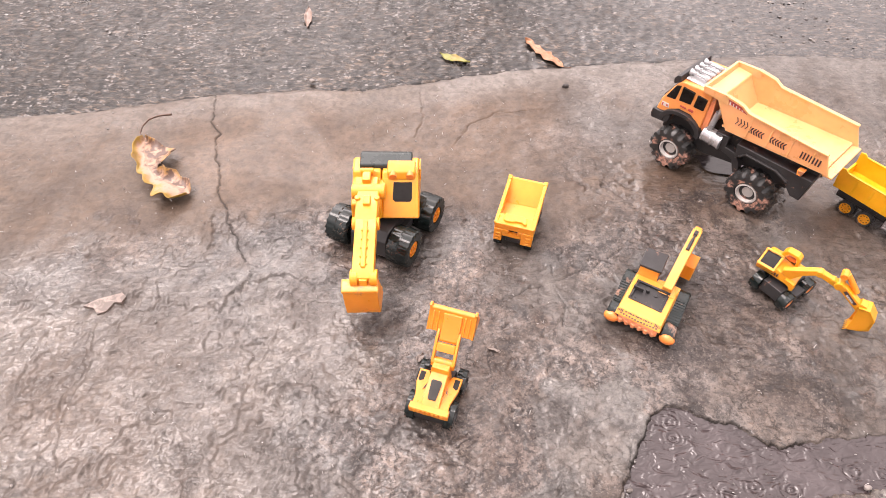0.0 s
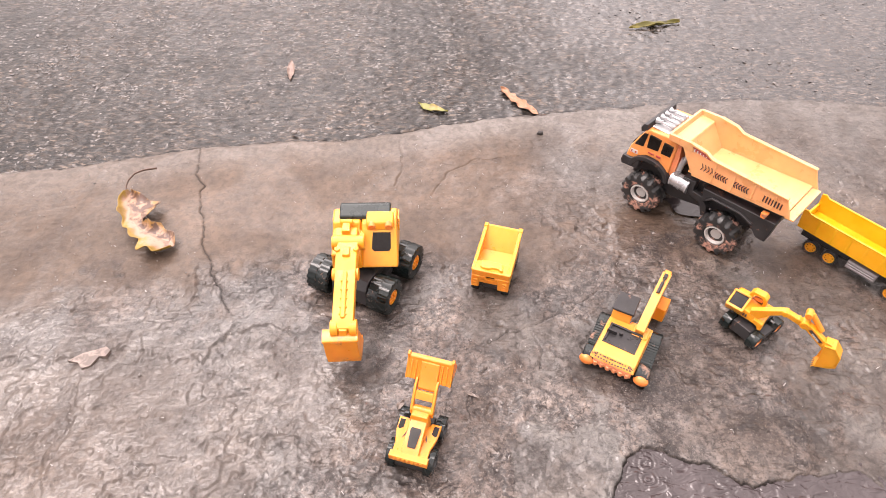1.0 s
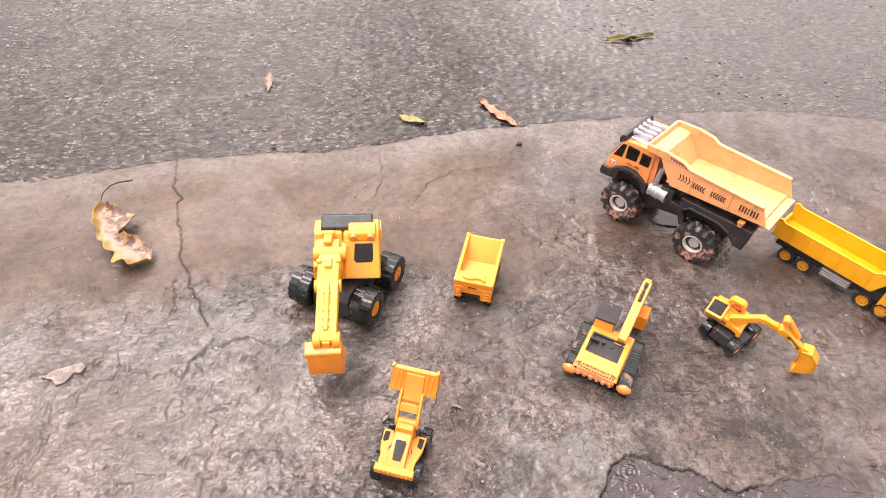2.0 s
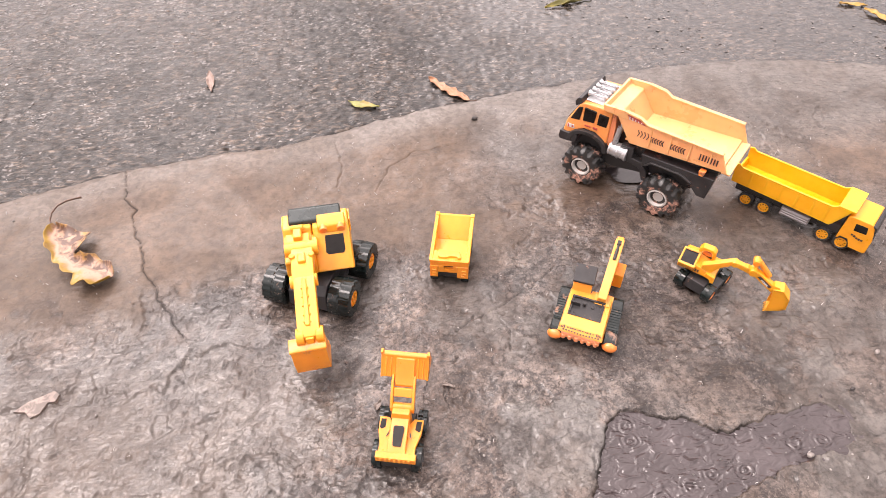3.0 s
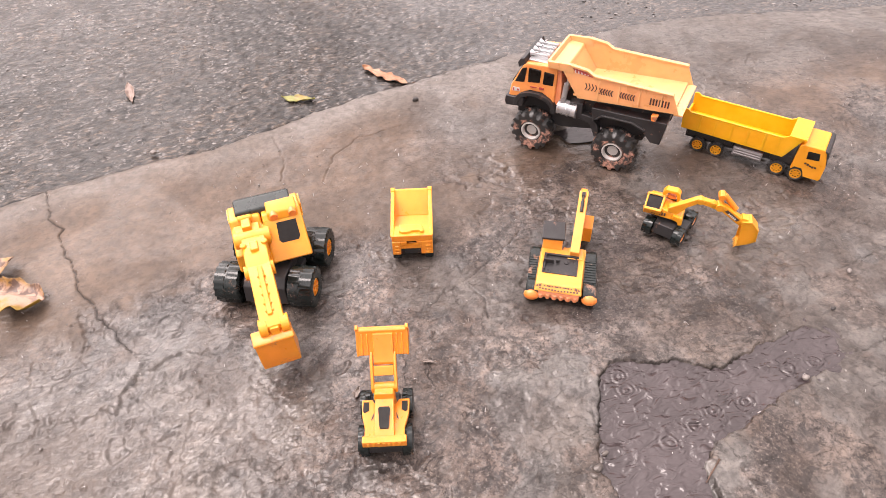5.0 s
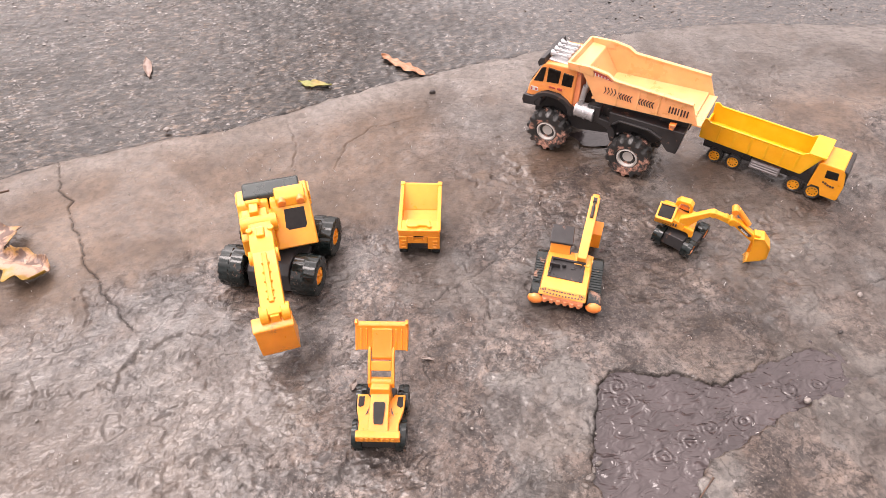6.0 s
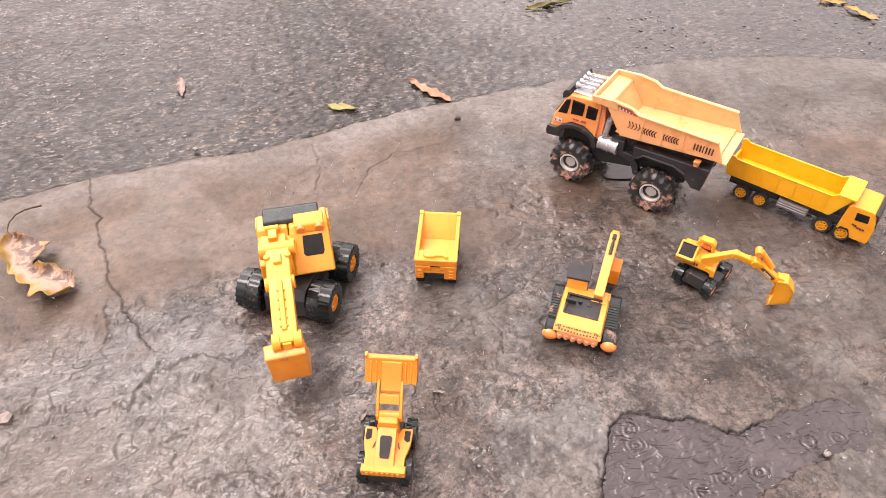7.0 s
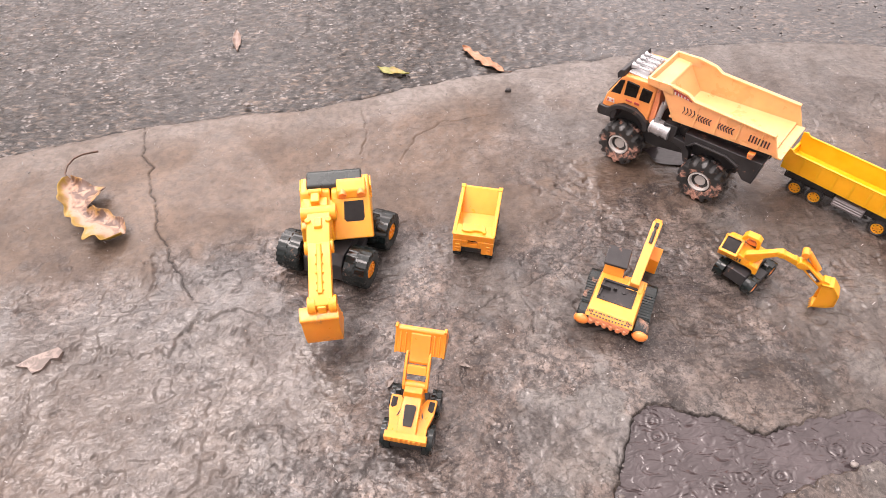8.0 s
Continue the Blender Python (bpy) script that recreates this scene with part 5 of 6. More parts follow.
def tracked_excavator():
    t = thing("toy_tracked_excavator", place(0.34, 0.6, 61.4), "yellow-orange plastic toy excavator on black tracks, arm raised", "toy excavator")
    for y0, y1 in ((0.03, 0.051), (-0.056, -0.036)):
        track(t, -0.057, 0.048, y0, y1, 0.0155)
        for x in (-0.0405, 0.0315):
            bm = bmesh.new()
            lathe(bm, [(y0 - 0.001, 0.0155), (y0 + 0.001, 0.0172), (y1 - 0.001, 0.0172), (y1 + 0.0012, 0.014)], 28, Matrix.Translation((x, 0, 0.0172)))
            part("track_drum", bm, TYRE, t, "smooth black end drum of the track")
    bm = bmesh.new()
    box(bm, -0.042, 0.04, -0.042, 0.032, 0.008, 0.026)
    part("undercarriage", bm, BLACK, t, bevel=0.0015)
    for y in (0.0425, -0.0475):
        bm = bmesh.new()
        bmesh.ops.create_uvsphere(bm, u_segments=20, v_segments=10, radius=1, matrix=Matrix.Translation((-0.0545, y, 0.0195)) @ Matrix.Diagonal((0.0085, 0.0125, 0.0095, 1)))
        part("idler_cap", bm, DEEP_ORANGE, t, "orange idler cap", bevel=0.0015)
    spin = Matrix.Rotation(radians(-3.0), 4, "Z")
    bm = bmesh.new()
    prism(bm, [(-0.0575, 0.018), (-0.0585, 0.022), (-0.0575, 0.029), (-0.052, 0.032), (0.04, 0.0325), (0.04, 0.02)], -0.034, 0.03, 0, spin)
    for k in range(6):
        rod(bm, spin @ Vector((-0.0565, -0.028 + k * 0.0106, 0.0165)), spin @ Vector((-0.0565, -0.028 + k * 0.0106, 0.026)), 0.0036 + 0.0006 * (k % 2), sides=12)
    part("turntable", bm, SALMON_PLASTIC, t, "orange lower deck", bevel=0.0015)
    bm = bmesh.new()
    prism(bm, [(-0.058, 0.0315), (-0.059, 0.0345), (-0.0505, 0.043), (0.026, 0.043), (0.034, 0.038), (0.036, 0.0265)], -0.0385, 0.0375, 0.003, spin)
    house = part("house", bm, PALE_GOLD, t, bevel=0.0045)
    bm = bmesh.new()
    box(bm, -0.028, 0.013, -0.0265, 0.0285, 0.0415, 0.0443, spin)
    box(bm, -0.0075, -0.005, 0.012, 0.0285, 0.0443, 0.0525, spin)
    box(bm, 0.0095, 0.013, -0.0265, 0.0285, 0.0443, 0.0475, spin)
    rod(bm, spin @ Vector((-0.002, 0.006, 0.042)), spin @ Vector((-0.002, 0.006, 0.0505)), 0.0032)
    rod(bm, spin @ Vector((-0.002, -0.008, 0.042)), spin @ Vector((-0.002, -0.008, 0.0455)), 0.0036)
    for x in (-0.022, -0.01, 0.002):
        rod(bm, spin @ Vector((x, 0.0255, 0.042)), spin @ Vector((x, 0.0255, 0.0475)), 0.0009, sides=8)
    rod(bm, spin @ Vector((-0.024, 0.0255, 0.0475)), spin @ Vector((0.012, 0.0255, 0.0475)), 0.0011, sides=8)
    box(bm, -0.024, 0.01, -0.024, -0.021, 0.042, 0.045, spin)
    part("engine_deck", bm, BLACK, house, "black engine deck with a small rail", bevel=0.0008)
    bm = bmesh.new()
    # dark printed hatching on the sloping tail
    at = lambda f, d: (-0.059 + 0.0085 * f - 0.707 * d, 0.0345 + 0.0085 * f + 0.707 * d)
    for k in range(13):
        y = -0.0315 + k * 0.0048
        up = 0.12 * (6 - abs(k - 6)) / 6
        prism(bm, [at(0.22 - up, -0.001), at(0.42 - up, -0.001), at(0.42 - up, 0.0006), at(0.22 - up, 0.0006)], y, y + 0.0026, 0, spin)
    for k in range(11):
        y = -0.0215 + k * 0.0041
        prism(bm, [at(0.6, -0.001), at(0.78, -0.001), at(0.78, 0.0006), at(0.6, 0.0006)], y, y + 0.0018 + 0.0008 * (k % 3), 0, spin)
    for s in (-1, 1):
        for k in range(4):
            y = s * (0.0265 + 0.0024 * k)
            prism(bm, [at(0.5, -0.001), at(0.9 - 0.08 * k, -0.001), at(0.9 - 0.08 * k, 0.0006), at(0.5, 0.0006)], y - 0.0008, y + 0.0008, 0, spin)
    part("tail_print", bm, DECAL, house, "dark printed hatching")
    bm = bmesh.new()
    prism(bm, [(0.028, 0.038), (0.03, 0.062), (0.066, 0.062), (0.07, 0.05), (0.07, 0.036)], 0.0, 0.033, 0.001)
    cab = part("cab", bm, PALE_GOLD, t, bevel=0.0015)
    bm = bmesh.new()
    box(bm, 0.0285, 0.0705, -0.0025, 0.0345, 0.0615, 0.0665)
    part("cab_roof", bm, BLACK, cab, "black cab roof", bevel=0.0016)
    bm = bmesh.new()
    prism(bm, [(0.038, 0.047), (0.036, 0.059), (0.064, 0.059), (0.066, 0.047)], -0.001, -0.0003)
    prism(bm, [(0.038, 0.047), (0.036, 0.059), (0.064, 0.059), (0.066, 0.047)], 0.0333, 0.034)
    part("cab_window", bm, WINDOW, cab, "dark window")
    bm = bmesh.new()
    box(bm, 0.008, 0.034, -0.033, -0.008, 0.038, 0.045, spin)
    box(bm, 0.02, 0.036, -0.037, -0.0, 0.036, 0.042, spin)
    part("boom_mount", bm, PALE_GOLD, t, bevel=0.0012)
    swing = Matrix.Translation((0.015, -0.0195, 0)) @ Matrix.Rotation(radians(-4.5), 4, "Z")
    bm = bmesh.new()
    prism(bm, [(-0.002, 0.044), (-0.004, 0.056), (0.012, 0.066), (0.05, 0.086), (0.098, 0.1), (0.106, 0.095), (0.103, 0.088), (0.058, 0.073), (0.028, 0.052), (0.018, 0.042)], -0.0075, 0.0075, 0, swing)
    boom = part("boom", bm, PALE_GOLD, t, bevel=0.0014)
    bm = bmesh.new()
    rod(bm, swing @ Vector((0.06, 0.0, 0.0905)), swing @ Vector((0.09, 0.0, 0.0995)), 0.0019, sides=10)
    rod(bm, swing @ Vector((0.058, 0.0, 0.09)), swing @ Vector((0.078, 0.0, 0.0962)), 0.0028, sides=10)
    box(bm, 0.086, 0.095, -0.003, 0.003, 0.0965, 0.1015, swing)
    part("hydraulic_ram", bm, BLACK, boom, "black hydraulic ram")
    for x, z in ((0.008, 0.054), (0.03, 0.066), (0.096, 0.0935)):
        part("pin", rod(bmesh.new(), swing @ Vector((x, -0.0078, z)), swing @ Vector((x, 0.0078, z)), 0.0022, sides=10), BLACK, boom)
    bm = bmesh.new()
    prism(bm, [(0.094, 0.097), (0.106, 0.1), (0.11, 0.09), (0.1, 0.06), (0.088, 0.05), (0.082, 0.056), (0.09, 0.074)], -0.0055, 0.0055, 0, swing)
    part("dipper_arm", bm, GOLD, t, "orange-yellow dipper arm", bevel=0.0012)
    swing = Matrix.Translation((-0.004, -0.0065, -0.002)) @ swing @ Matrix.Translation((0.17, 0, 0)) @ Matrix.Diagonal((-1, 1, 1, 1))
    bm = bmesh.new()
    prism(bm, [(0.092, 0.072), (0.106, 0.055), (0.107, 0.026), (0.09, 0.01), (0.064, 0.01), (0.064, 0.0125), (0.088, 0.0128), (0.1035, 0.028), (0.1025, 0.053), (0.09, 0.068)], -0.0155, 0.0135, 0, swing)
    for y in (-0.0155, 0.0115):
        prism(bm, [(0.092, 0.071), (0.105, 0.054), (0.106, 0.026), (0.089, 0.011), (0.065, 0.011), (0.078, 0.045)], y, y + 0.002, 0, swing)
    for k in range(5):
        prism(bm, [(0.065, 0.012), (0.057, 0.011), (0.065, 0.0145)], -0.0145 + k * 0.006, -0.0115 + k * 0.006, 0, swing)
    part("bucket", bm, GOLD, t, "orange-yellow bucket with short teeth", bevel=0.0008)
    return t


def small_excavator():
    t = thing("toy_small_excavator", place(0.56, 0.67, -43.3), "small yellow plastic toy excavator, bucket reaching the wet ground", "toy excavator")
    turn = Matrix.Translation((0.027, -0.009, 0)) @ Matrix.Rotation(radians(77.5), 4, "Z")
    bm = bmesh.new()
    box(bm, -0.034, 0.034, -0.019, 0.019, 0.009, 0.031, turn, 0.002)
    for s in (-1, 1):
        box(bm, -0.026, 0.026, s * 0.018, s * 0.033, 0.013, 0.024, turn)
    rod(bm, (0.018, -0.008, 0.028), (0.018, -0.008, 0.044), 0.018, sides=24)
    part("undercarriage", bm, BLACK, t, bevel=0.0015)
    for x in (0.0265, -0.0265):
        for s in (-1, 1):
            wheel(t, x, s * 0.0265, 0.0165, 0.0165, 0.017, s, TYRE, DEEP_ORANGE, 11, 0.5, 0.08, m=turn, hub_label="orange rim")
    bm = bmesh.new()
    prism(bm, [(-0.017, 0.042), (-0.018, 0.052), (-0.015, 0.057), (0.012, 0.057), (0.034, 0.052), (0.046, 0.05), (0.046, 0.04), (0.036, 0.038)], -0.031, 0.018, 0.002)
    house = part("house", bm, YELLOW, t, bevel=0.0025)
    bm = bmesh.new()
    for k in range(6):
        box(bm, -0.006 + k * 0.0042, -0.0036 + k * 0.0042, -0.0327, -0.031, 0.0455, 0.051, Matrix.Rotation(radians(0), 4, "Y"))
    part("vent_slots", bm, DECAL, house, "dark vent slots")
    # sloping dark panel in a yellow frame
    tilt = Matrix.Translation((-0.0055, -0.02, 0.059)) @ Matrix.Rotation(radians(24), 4, "X")
    bm = bmesh.new()
    for a in ((-0.0145, 0.0145, -0.0165, -0.013), (-0.0145, 0.0145, 0.0135, 0.017), (-0.0145, -0.0115, -0.013, 0.0135), (0.0115, 0.0145, -0.013, 0.0135)):
        box(bm, *a, -0.012, 0.004, tilt)
    part("panel_frame", bm, YELLOW, house, bevel=0.0012)
    bm = bmesh.new()
    box(bm, -0.0118, 0.0118, -0.0132, 0.0137, -0.01, 0.0022, tilt)
    part("dark_panel", bm, WINDOW, house, "dark window panel")
    # open cab: arched hood, with a black plate added for the hollow's shade
    bm = bmesh.new()
    hoop = [(0.004, 0.05), (0.003, 0.074), (0.008, 0.081), (0.026, 0.081), (0.032, 0.076), (0.034, 0.05)]
    hole = [(0.0095, 0.052), (0.009, 0.07), (0.0125, 0.0755), (0.0235, 0.0755), (0.0275, 0.071), (0.029, 0.052)]
    outline_wall(bm, hoop, -0.006, 0.0135, hole)
    part("cab", bm, YELLOW, house, bevel=0.0016)
    bm = bmesh.new()
    box(bm, 0.0092, 0.0285, 0.003, 0.005, 0.05, 0.0575)
    part("cab_shade_plate", bm, BLACK, house)
    bm = bmesh.new()
    prism(bm, [(0.011, 0.063), (0.014, 0.069), (0.024, 0.069), (0.0265, 0.062), (0.018, 0.061)], -0.002, 0.004)
    part("seat", bm, DEEP_ORANGE, house, "orange seat")
    bm = bmesh.new()
    prism(bm, [(0.03, 0.052), (0.046, 0.049), (0.047, 0.035), (0.041, 0.033), (0.038, 0.04), (0.028, 0.043)], -0.034, -0.02)
    part("boom_foot", bm, YELLOW, house, bevel=0.0015)
    swing = Matrix.Translation((0.03, -0.024, 0)) @ Matrix.Rotation(radians(9.5), 4, "Z")
    bm = bmesh.new()
    prism(bm, [(-0.012, 0.056), (-0.012, 0.064), (0.012, 0.079), (0.03, 0.091), (0.037, 0.091), (0.068, 0.084), (0.07, 0.076), (0.062, 0.074), (0.034, 0.082), (0.018, 0.07), (0.004, 0.05)], -0.0052, 0.0052, 0, swing)
    rod(bm, swing @ Vector((0.0355, -0.0065, 0.086)), swing @ Vector((0.0355, 0.0065, 0.086)), 0.0058)
    rod(bm, swing @ Vector((0.056, -0.006, 0.083)), swing @ Vector((0.056, 0.006, 0.083)), 0.0045)
    part("boom", bm, YELLOW, t, bevel=0.0014)
    bm = bmesh.new()
    prism(bm, [(0.062, 0.078), (0.064, 0.087), (0.078, 0.082), (0.112, 0.058), (0.112, 0.048), (0.104, 0.048), (0.074, 0.07)], -0.0058, 0.0058, 0, swing)
    rod(bm, swing @ Vector((0.067, -0.008, 0.08)), swing @ Vector((0.067, 0.008, 0.08)), 0.0072)
    arm = part("dipper_arm", bm, YELLOW, t, bevel=0.0014)
    bm = bmesh.new()
    rod(bm, swing @ Vector((0.069, 0.006, 0.1)), swing @ Vector((0.094, 0.004, 0.074)), 0.0046, sides=12)
    rod(bm, swing @ Vector((0.066, -0.003, 0.098)), swing @ Vector((0.066, 0.013, 0.098)), 0.0058, sides=14)
    part("hydraulic_ram", bm, GOLD, arm, bevel=0.001)
    bm = bmesh.new()
    prism(bm, [(0.076, 0.074), (0.0795, 0.0775), (0.102, 0.0605), (0.0985, 0.057)], -0.0066, -0.0059, 0, swing)
    st = part("arm_sticker", bm, DECAL, arm, "dark sticker")
    bm = bmesh.new()
    for k in range(5):
        x, z = 0.082 + 0.0028 * k, 0.0715 - 0.0022 * k
        prism(bm, [(x, z - 0.002), (x + 0.0018, z - 0.0034), (x + 0.003, z - 0.0008), (x + 0.0012, z + 0.0006)], -0.0071, -0.0066, 0, swing)
    part("sticker_bars", bm, WHITE, arm, "pale bars on the sticker")
    bm = bmesh.new()
    prism(bm, [(0.106, 0.06), (0.122, 0.062), (0.136, 0.046), (0.138, 0.022), (0.128, 0.014), (0.111, 0.006), (0.109, 0.0085), (0.126, 0.0175), (0.1335, 0.024), (0.1325, 0.043), (0.121, 0.0575), (0.107, 0.055)], -0.0105, 0.0125, 0, swing)
    for y in (-0.0105, 0.0105):
        prism(bm, [(0.106, 0.058), (0.121, 0.06), (0.135, 0.045), (0.137, 0.023), (0.127, 0.0155), (0.11, 0.007), (0.1095, 0.03)], y, y + 0.002, 0, swing)
    for k in range(5):
        prism(bm, [(0.111, 0.006), (0.1065, 0.001), (0.1095, 0.0088)], -0.0098 + k * 0.0049, -0.0074 + k * 0.0049, 0, swing)
    prism(bm, [(0.102, 0.054), (0.106, 0.066), (0.116, 0.064), (0.114, 0.052)], -0.0072, 0.0072, 0, swing)
    part("bucket", bm, YELLOW, t, "yellow bucket with five teeth", bevel=0.0008)
    return t


big_dump_truck()
long_truck()
wheeled_excavator()
mini_dumper()
loader()
tracked_excavator()
small_excavator()


# ---- leaves and litter ----
def blade(name, rib, left, right, material, label, curl=0.004, ruffle=0.002, seed=1, lift=0.0, ripple=0.0, base=0.0015, along=56, across=8, drop=0.0):
    """A fallen leaf along the rib's points; left and right: half widths at even steps; edges curl up by curl."""
    rng = random.Random(seed)
    ph = [rng.uniform(0, 6.28) for _ in range(4)]
    rib = [Vector((p[0], p[1], p[2] if len(p) > 2 else 0.0)) for p in rib]
    cum = [0.0]
    for a, b in zip(rib, rib[1:]):
        cum.append(cum[-1] + (b - a).length)
    at = lambda k, u: float(np.interp(u * cum[-1], cum, [p[k] for p in rib]))
    bm = bmesh.new()
    layer = bm.verts.layers.float.new("side")
    rows = []
    for i in range(along + 1):
        u = i / along
        p = Vector((at(0, u), at(1, u), at(2, u)))
        q = Vector((at(0, min(u + 0.04, 1)), at(1, min(u + 0.04, 1)), 0)) - Vector((at(0, max(u - 0.04, 0)), at(1, max(u - 0.04, 0)), 0))
        side = Vector((-q.y, q.x, 0)).normalized()
        row = []
        for j in range(-across, across + 1):
            v = j / across
            w = float(np.interp(u, np.linspace(0, 1, len(left)), left)) if v > 0 else float(np.interp(u, np.linspace(0, 1, len(right)), right))
            w *= 1 + ripple * math.sin(u * 40 + ph[0]) * abs(v)
            z = base + lift * math.sin(math.pi * u) + curl * v * v * (1 + 0.6 * math.sin(u * 9 + ph[1] + v)) + ruffle * abs(v) * math.sin(u * 23 + ph[2] + 2.2 * v) + 0.0006 * (1 - min(1, abs(v) * 6))
            row.append(bm.verts.new(p + side * (w * v * (1 - 0.15 * abs(v))) + Vector((0, 0, max(z, 0.0006)))))
            row[-1][layer] = v
        rows.append(row)
    for a, b in zip(rows, rows[1:]):
        for j in range(2 * across):
            bm.faces.new((a[j], a[j + 1], b[j + 1], b[j]))
    ob = part(name, bm, material, smooth=60)
    m = ob.modifiers.new("thickness", "SOLIDIFY")
    m.thickness = 0.0006
    ob.location.z = -drop
    return tagged(ob, label, "leaf")


def stem(leaf, points, r):
    bm = bmesh.new()
    pts = [Vector(p) for p in points]
    rings = []
    for i, p in enumerate(pts):
        d = (pts[min(i + 1, len(pts) - 1)] - pts[max(i - 1, 0)]).normalized()
        m = d.to_track_quat("Z", "Y").to_matrix()
        rr = r * (1 + 0.5 * (i / (len(pts) - 1)) ** 3)
        rings.append([bm.verts.new(p + m @ Vector((rr * math.cos(a), rr * math.sin(a), 0))) for a in np.linspace(0, 2 * math.pi, 8, endpoint=False)])
    for a, b in zip(rings, rings[1:]):
        for k in range(8):
            bm.faces.new((a[k], a[(k + 1) % 8], b[(k + 1) % 8], b[k]))
    bm.faces.new(rings[0])
    bm.faces.new(rings[-1][::-1])
    part("stem", bm, STEM, leaf, "dark brown stem", smooth=60)


oak = blade("oak_leaf", [(-0.608, 1.006, 0.006), (-0.594, 0.96, 0.009), (-0.573, 0.915, 0.01), (-0.549, 0.886, 0.01), (-0.518, 0.868, 0.01), (-0.473, 0.848, 0.008)],
            [0.003, 0.014, 0.022, 0.034, 0.052, 0.062, 0.066, 0.062, 0.05, 0.02, 0.015, 0.022, 0.022, 0.03, 0.026, 0.03, 0.022, 0.006],
            [0.003, 0.014, 0.021, 0.022, 0.025, 0.021, 0.026, 0.021, 0.025, 0.026, 0.024, 0.03, 0.028, 0.046, 0.058, 0.048, 0.044, 0.01],
            OAK, "large curled orange and yellow oak leaf with brown patches", 0.01, 0.005, 4, 0.005, 0.1, along=110, across=10)
stem(oak, [(-0.614, 1.003, 0.009), (-0.62, 1.017, 0.014), (-0.619, 1.034, 0.018), (-0.608, 1.048, 0.024), (-0.594, 1.058, 0.025), (-0.58, 1.062, 0.025), (-0.566, 1.066, 0.024)], 0.0017)
orange_leaf = blade("narrow_leaf", [(0.2, 1.413), (0.222, 1.372), (0.25, 1.33), (0.281, 1.294)], [0.001, 0.011, 0.012, 0.016, 0.013, 0.017, 0.014, 0.016, 0.011, 0.004],
                    [0.001, 0.009, 0.013, 0.011, 0.014, 0.012, 0.014, 0.012, 0.01, 0.004], SALMON, "salmon-orange wavy-edged leaf lying on wet asphalt", 0.003, 0.0025, 7, 0.001, 0.12, drop=0.0045)
stem(orange_leaf, [(0.28, 1.295, 0.002), (0.29, 1.29, 0.003), (0.3, 1.292, 0.003)], 0.0009)
blade("narrow_leaf", [(-0.009, 1.345), (0.012, 1.325), (0.037, 1.314), (0.063, 1.309)], [0.001, 0.011, 0.015, 0.016, 0.015, 0.01, 0.001], [0.001, 0.009, 0.012, 0.012, 0.011, 0.007, 0.001],
      GREEN_LEAF, "yellow-green leaf at the edge of the asphalt", 0.004, 0.001, 9, drop=0.0045)
blade("narrow_leaf", [(-0.354, 1.553), (-0.351, 1.52), (-0.346, 1.485), (-0.342, 1.451)], [0.001, 0.008, 0.012, 0.013, 0.01, 0.005, 0.001], [0.001, 0.007, 0.011, 0.012, 0.011, 0.006, 0.001],
      RUST_LEAF, "small pale rust-coloured leaf on wet asphalt", 0.003, 0.001, 11, drop=0.0045)
blade("narrow_leaf", [(0.596, 1.724), (0.64, 1.731), (0.69, 1.745), (0.75, 1.757)], [0.002, 0.012, 0.015, 0.016, 0.014, 0.009, 0.002], [0.002, 0.007, 0.009, 0.009, 0.009, 0.006, 0.002],
      OLIVE_LEAF, "long olive and yellow leaf folded along its rib", 0.007, 0.001, 13, drop=0.0055)
blade("narrow_leaf", [(1.452, 1.585), (1.487, 1.572), (1.523, 1.555)], [0.001, 0.01, 0.013, 0.009, 0.001], [0.001, 0.009, 0.012, 0.009, 0.001], AMBER_LEAF, "amber leaf lying on wet asphalt", 0.003, 0.001, 15, drop=0.0045)
blade("narrow_leaf", [(1.505, 1.542), (1.52, 1.49), (1.533, 1.44)], [0.001, 0.012, 0.017, 0.014, 0.004], [0.001, 0.012, 0.018, 0.015, 0.004], AMBER_LEAF, "broad amber leaf lying on wet asphalt", 0.004, 0.0015, 17, drop=0.0045)
PALE = leaf_material("pale_petal", (0.4, 0.33, 0.29), (0.5, 0.43, 0.39), (0.3, 0.23, 0.19), 120)
blade("petal", [(-0.031, 0.493), (-0.026, 0.5), (-0.021, 0.507)], [0.001, 0.006, 0.007, 0.004, 0.001], [0.001, 0.005, 0.006, 0.004, 0.001], PALE, "pale wet petal beside the toy loader", 0.004, 0.001, 19, along=16, across=4)
blade("petal", [(0.078, 0.521), (0.088, 0.517), (0.098, 0.512)], [0.001, 0.003, 0.0035, 0.002, 0.001], [0.001, 0.003, 0.003, 0.002, 0.001], PALE, "thin pale fragment on wet concrete", 0.002, 0.001, 21, along=12, across=3)


def pebble(x, y, size, material, label, seed, flat=0.6, spin=0.0):
    rng = random.Random(seed)
    bm = bmesh.new()
    bmesh.ops.create_icosphere(bm, subdivisions=2, radius=1)
    for v in bm.verts:
        v.co *= 1 + 0.25 * (noise.noise(v.co * 1.6 + Vector((seed, 0, 0))))
        v.co = Vector((v.co.x * size, v.co.y * size * 0.65, max(v.co.z, -0.5) * size * flat))
    ob = part("pebble", bm, material, smooth=30, at=pose(x, y, size * flat * 0.45 - 0.001, 0, 0, spin))
    return tagged(ob, label, "pebble", "loose pebbles")


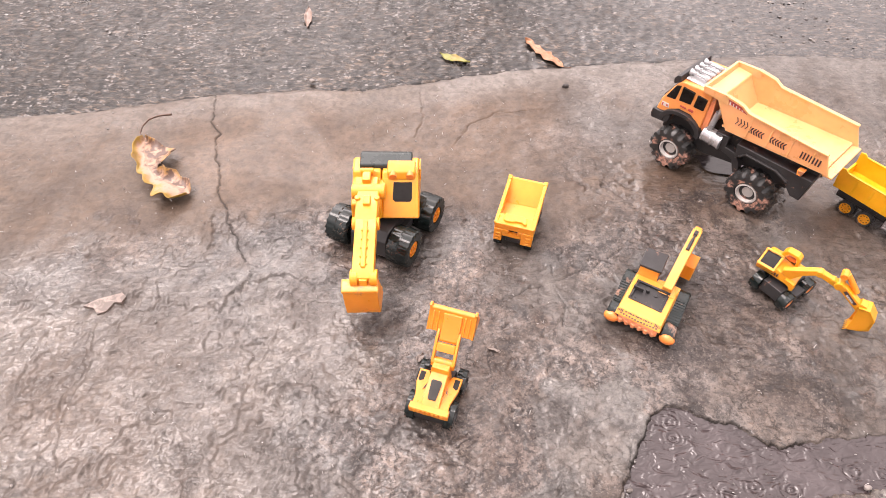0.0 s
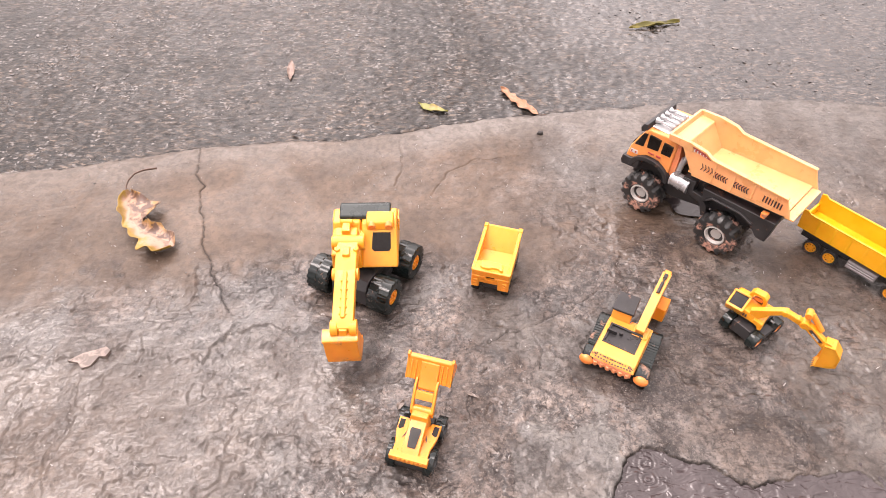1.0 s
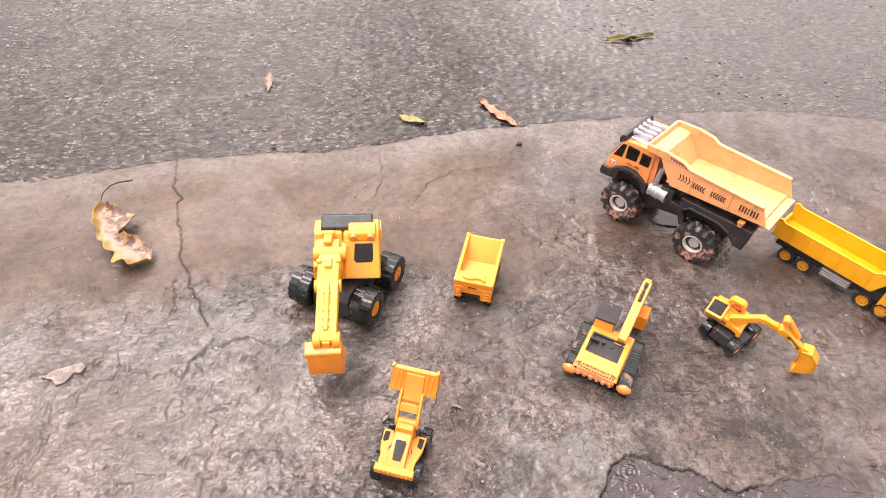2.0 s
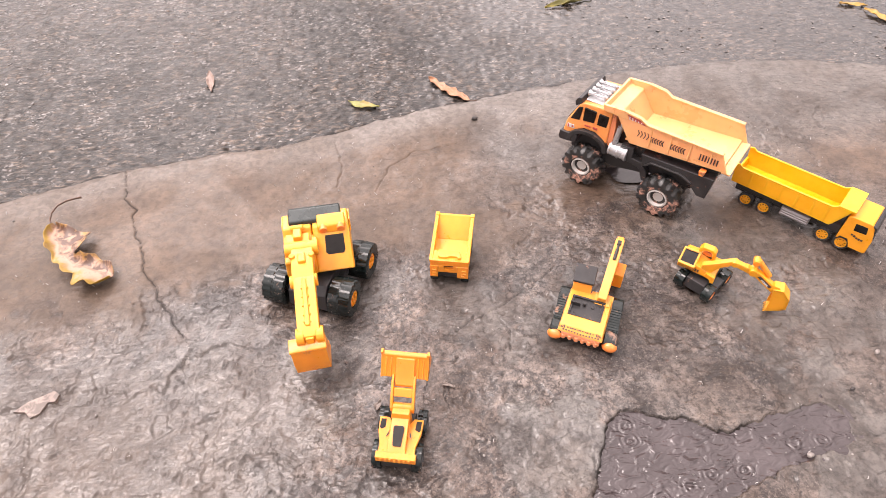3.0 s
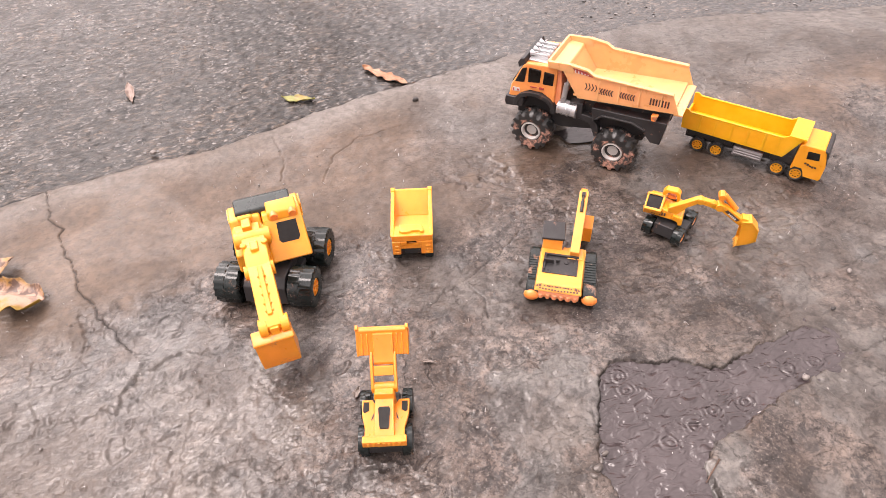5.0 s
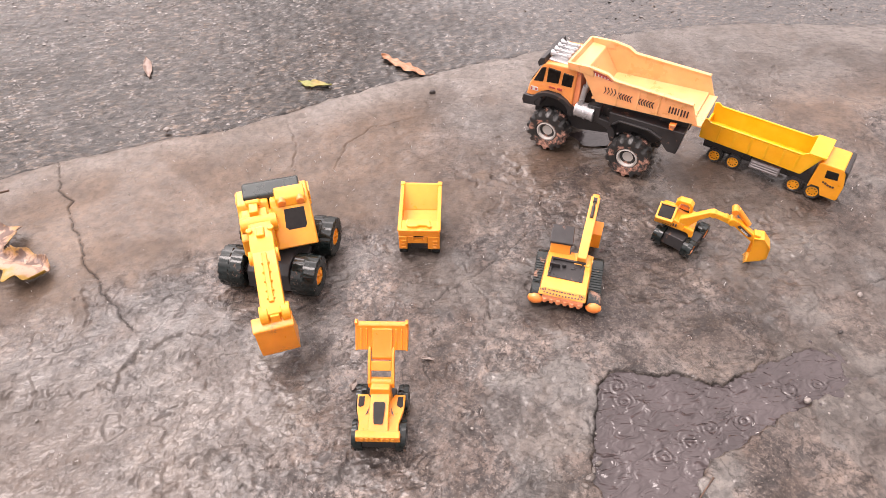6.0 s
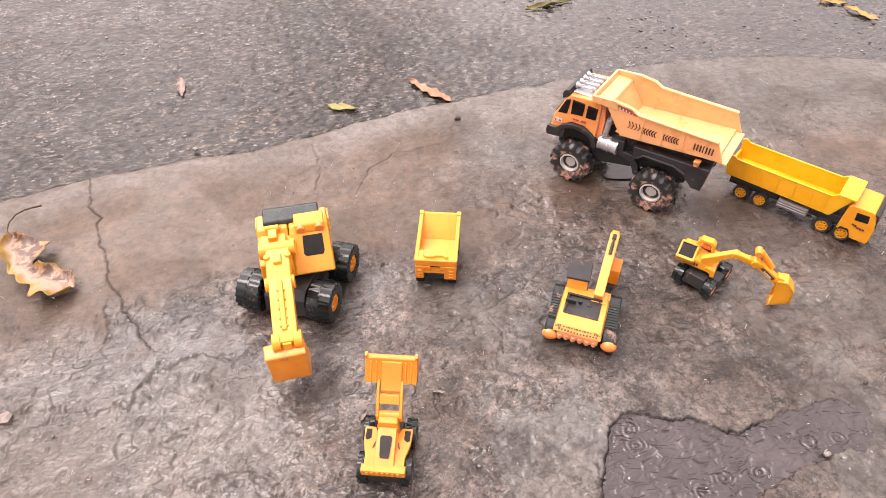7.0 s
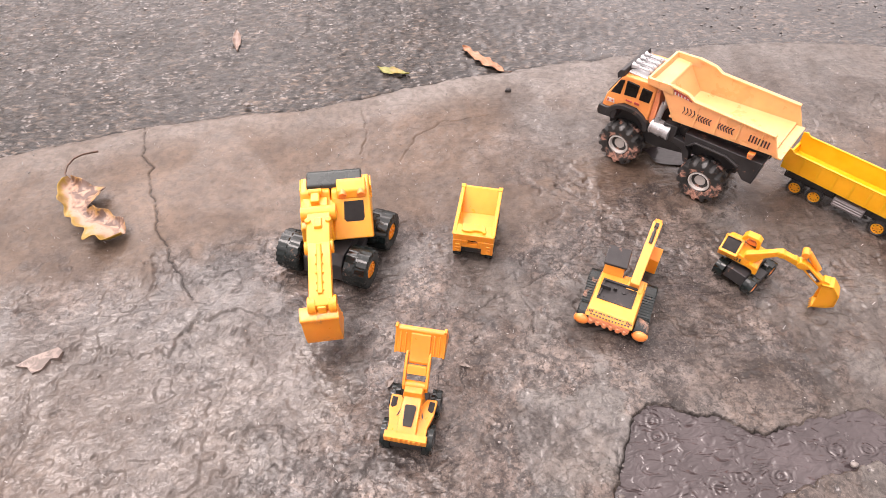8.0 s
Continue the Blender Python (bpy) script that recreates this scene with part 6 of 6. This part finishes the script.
PALE_STONE = leaf_material("pale_stone", (0.4, 0.36, 0.34), (0.5, 0.45, 0.42), (0.25, 0.2, 0.18), 150)
DARK_STONE = leaf_material("dark_stone", (0.05, 0.042, 0.04), (0.08, 0.07, 0.065), (0.03, 0.027, 0.026), 150)
CRUMB = leaf_material("broken_concrete", (0.2, 0.175, 0.16), (0.27, 0.24, 0.22), (0.08, 0.065, 0.058), 110, 0.52)
pebble(0.5855, 0.3085, 0.0062, PALE_STONE, "pale angular pebble beside the puddle", 3)
pebble(0.277, 1.213, 0.0075, DARK_STONE, "dark pebble on wet concrete", 5, 0.8)
pebble(-0.298, 1.222, 0.0075, PALE_STONE, "pale pebble at the concrete's edge", 8, 0.7)
pebble(0.793, 0.454, 0.0055, PALE_STONE, "pale pebble beside a crack", 11, 0.6, 40)
pebble(0.712, 0.398, 0.005, DARK_STONE, "dark pebble on wet concrete", 13, 0.6, 15)
for cx, cy, size, turn, seed in ((0.243, 0.284, 0.008, 20, 21), (0.252, 0.293, 0.005, 70, 22), (0.233, 0.276, 0.006, 130, 23), (0.262, 0.3, 0.005, 10, 24)):
    pebble(cx, cy, size, CRUMB, "broken crumb of grey-brown concrete at the puddle's rim", seed, 0.7, turn)


def twig(points, r, label):
    ob = new("twig")
    ob.empty_display_size = 0.01
    stem(ob, points, r)
    return tagged(ob, label, "twig")


twig([(0.362, 0.222, 0.0), (0.378, 0.232, 0.003), (0.396, 0.243, 0.002)], 0.0009, "thin brown twig lying on wet concrete")

# a thin flake of pale concrete lying loose
bm = bmesh.new()
flake = [(-0.585, 0.592), (-0.565, 0.607), (-0.545, 0.614), (-0.53, 0.621), (-0.52, 0.612), (-0.524, 0.6), (-0.535, 0.6), (-0.543, 0.582), (-0.556, 0.576), (-0.566, 0.588)]
slab(bm, flake, -0.009, -0.0002)
tagged(part("concrete_flake", bm, leaf_material("pale_flake", (0.4, 0.31, 0.27), (0.5, 0.4, 0.35), (0.18, 0.14, 0.12), 60, 0.46), bevel=0.0008), "thin loose flake of pale pinkish concrete", "flake")


# ---- rain splashes ----
def splash_material():
    m, n, l, p = nodes_of("splash_water")
    p.inputs["Base Color"].default_value = (0.75, 0.72, 0.7, 1)
    p.inputs["Roughness"].default_value, p.inputs["IOR"].default_value = 0.08, 1.33
    p.inputs["Transmission Weight"].default_value = 0.6
    return m


def splashes(count, seed):
    """Small spikes of thrown water standing where drops have struck."""
    rng = random.Random(seed)
    verts, faces = [], []

    def spike(x, y, z, r, h, dx, dy):
        k = len(verts)
        for f, q in ((0.0, 1.0), (0.45, 0.55), (0.8, 0.6), (1.0, 0.12)):
            for a in range(5):
                verts.append((x + dx * f * f + r * q * math.cos(1.2566 * a), y + dy * f * f + r * q * math.sin(1.2566 * a), z + h * f))
        for f in range(3):
            for a in range(5):
                b = (a + 1) % 5
                faces.append((k + 5 * f + a, k + 5 * f + b, k + 5 * f + 5 + b, k + 5 * f + 5 + a))
        faces.append(tuple(k + 15 + a for a in range(5)))

    for _ in range(count):
        x, y = rng.uniform(-1.0, 1.4), 0.25 + 1.75 * rng.random() ** 0.8
        z = -0.004 if y > edge_at(x) - 0.01 else -0.0015
        spike(x, y, z, rng.uniform(0.0005, 0.0012), rng.uniform(0.002, 0.0065), rng.uniform(-0.004, 0.004), rng.uniform(-0.003, 0.003))
    me = bpy.data.meshes.new("rain_splashes")
    me.from_pydata(verts, [], faces)
    me.polygons.foreach_set("use_smooth", [True] * len(me.polygons))
    me.materials.append(splash_material())
    return tagged(new("rain_splashes", me), "tiny spikes of splashing rainwater", "splashes", kind="stuff")


splashes(1100, 12)
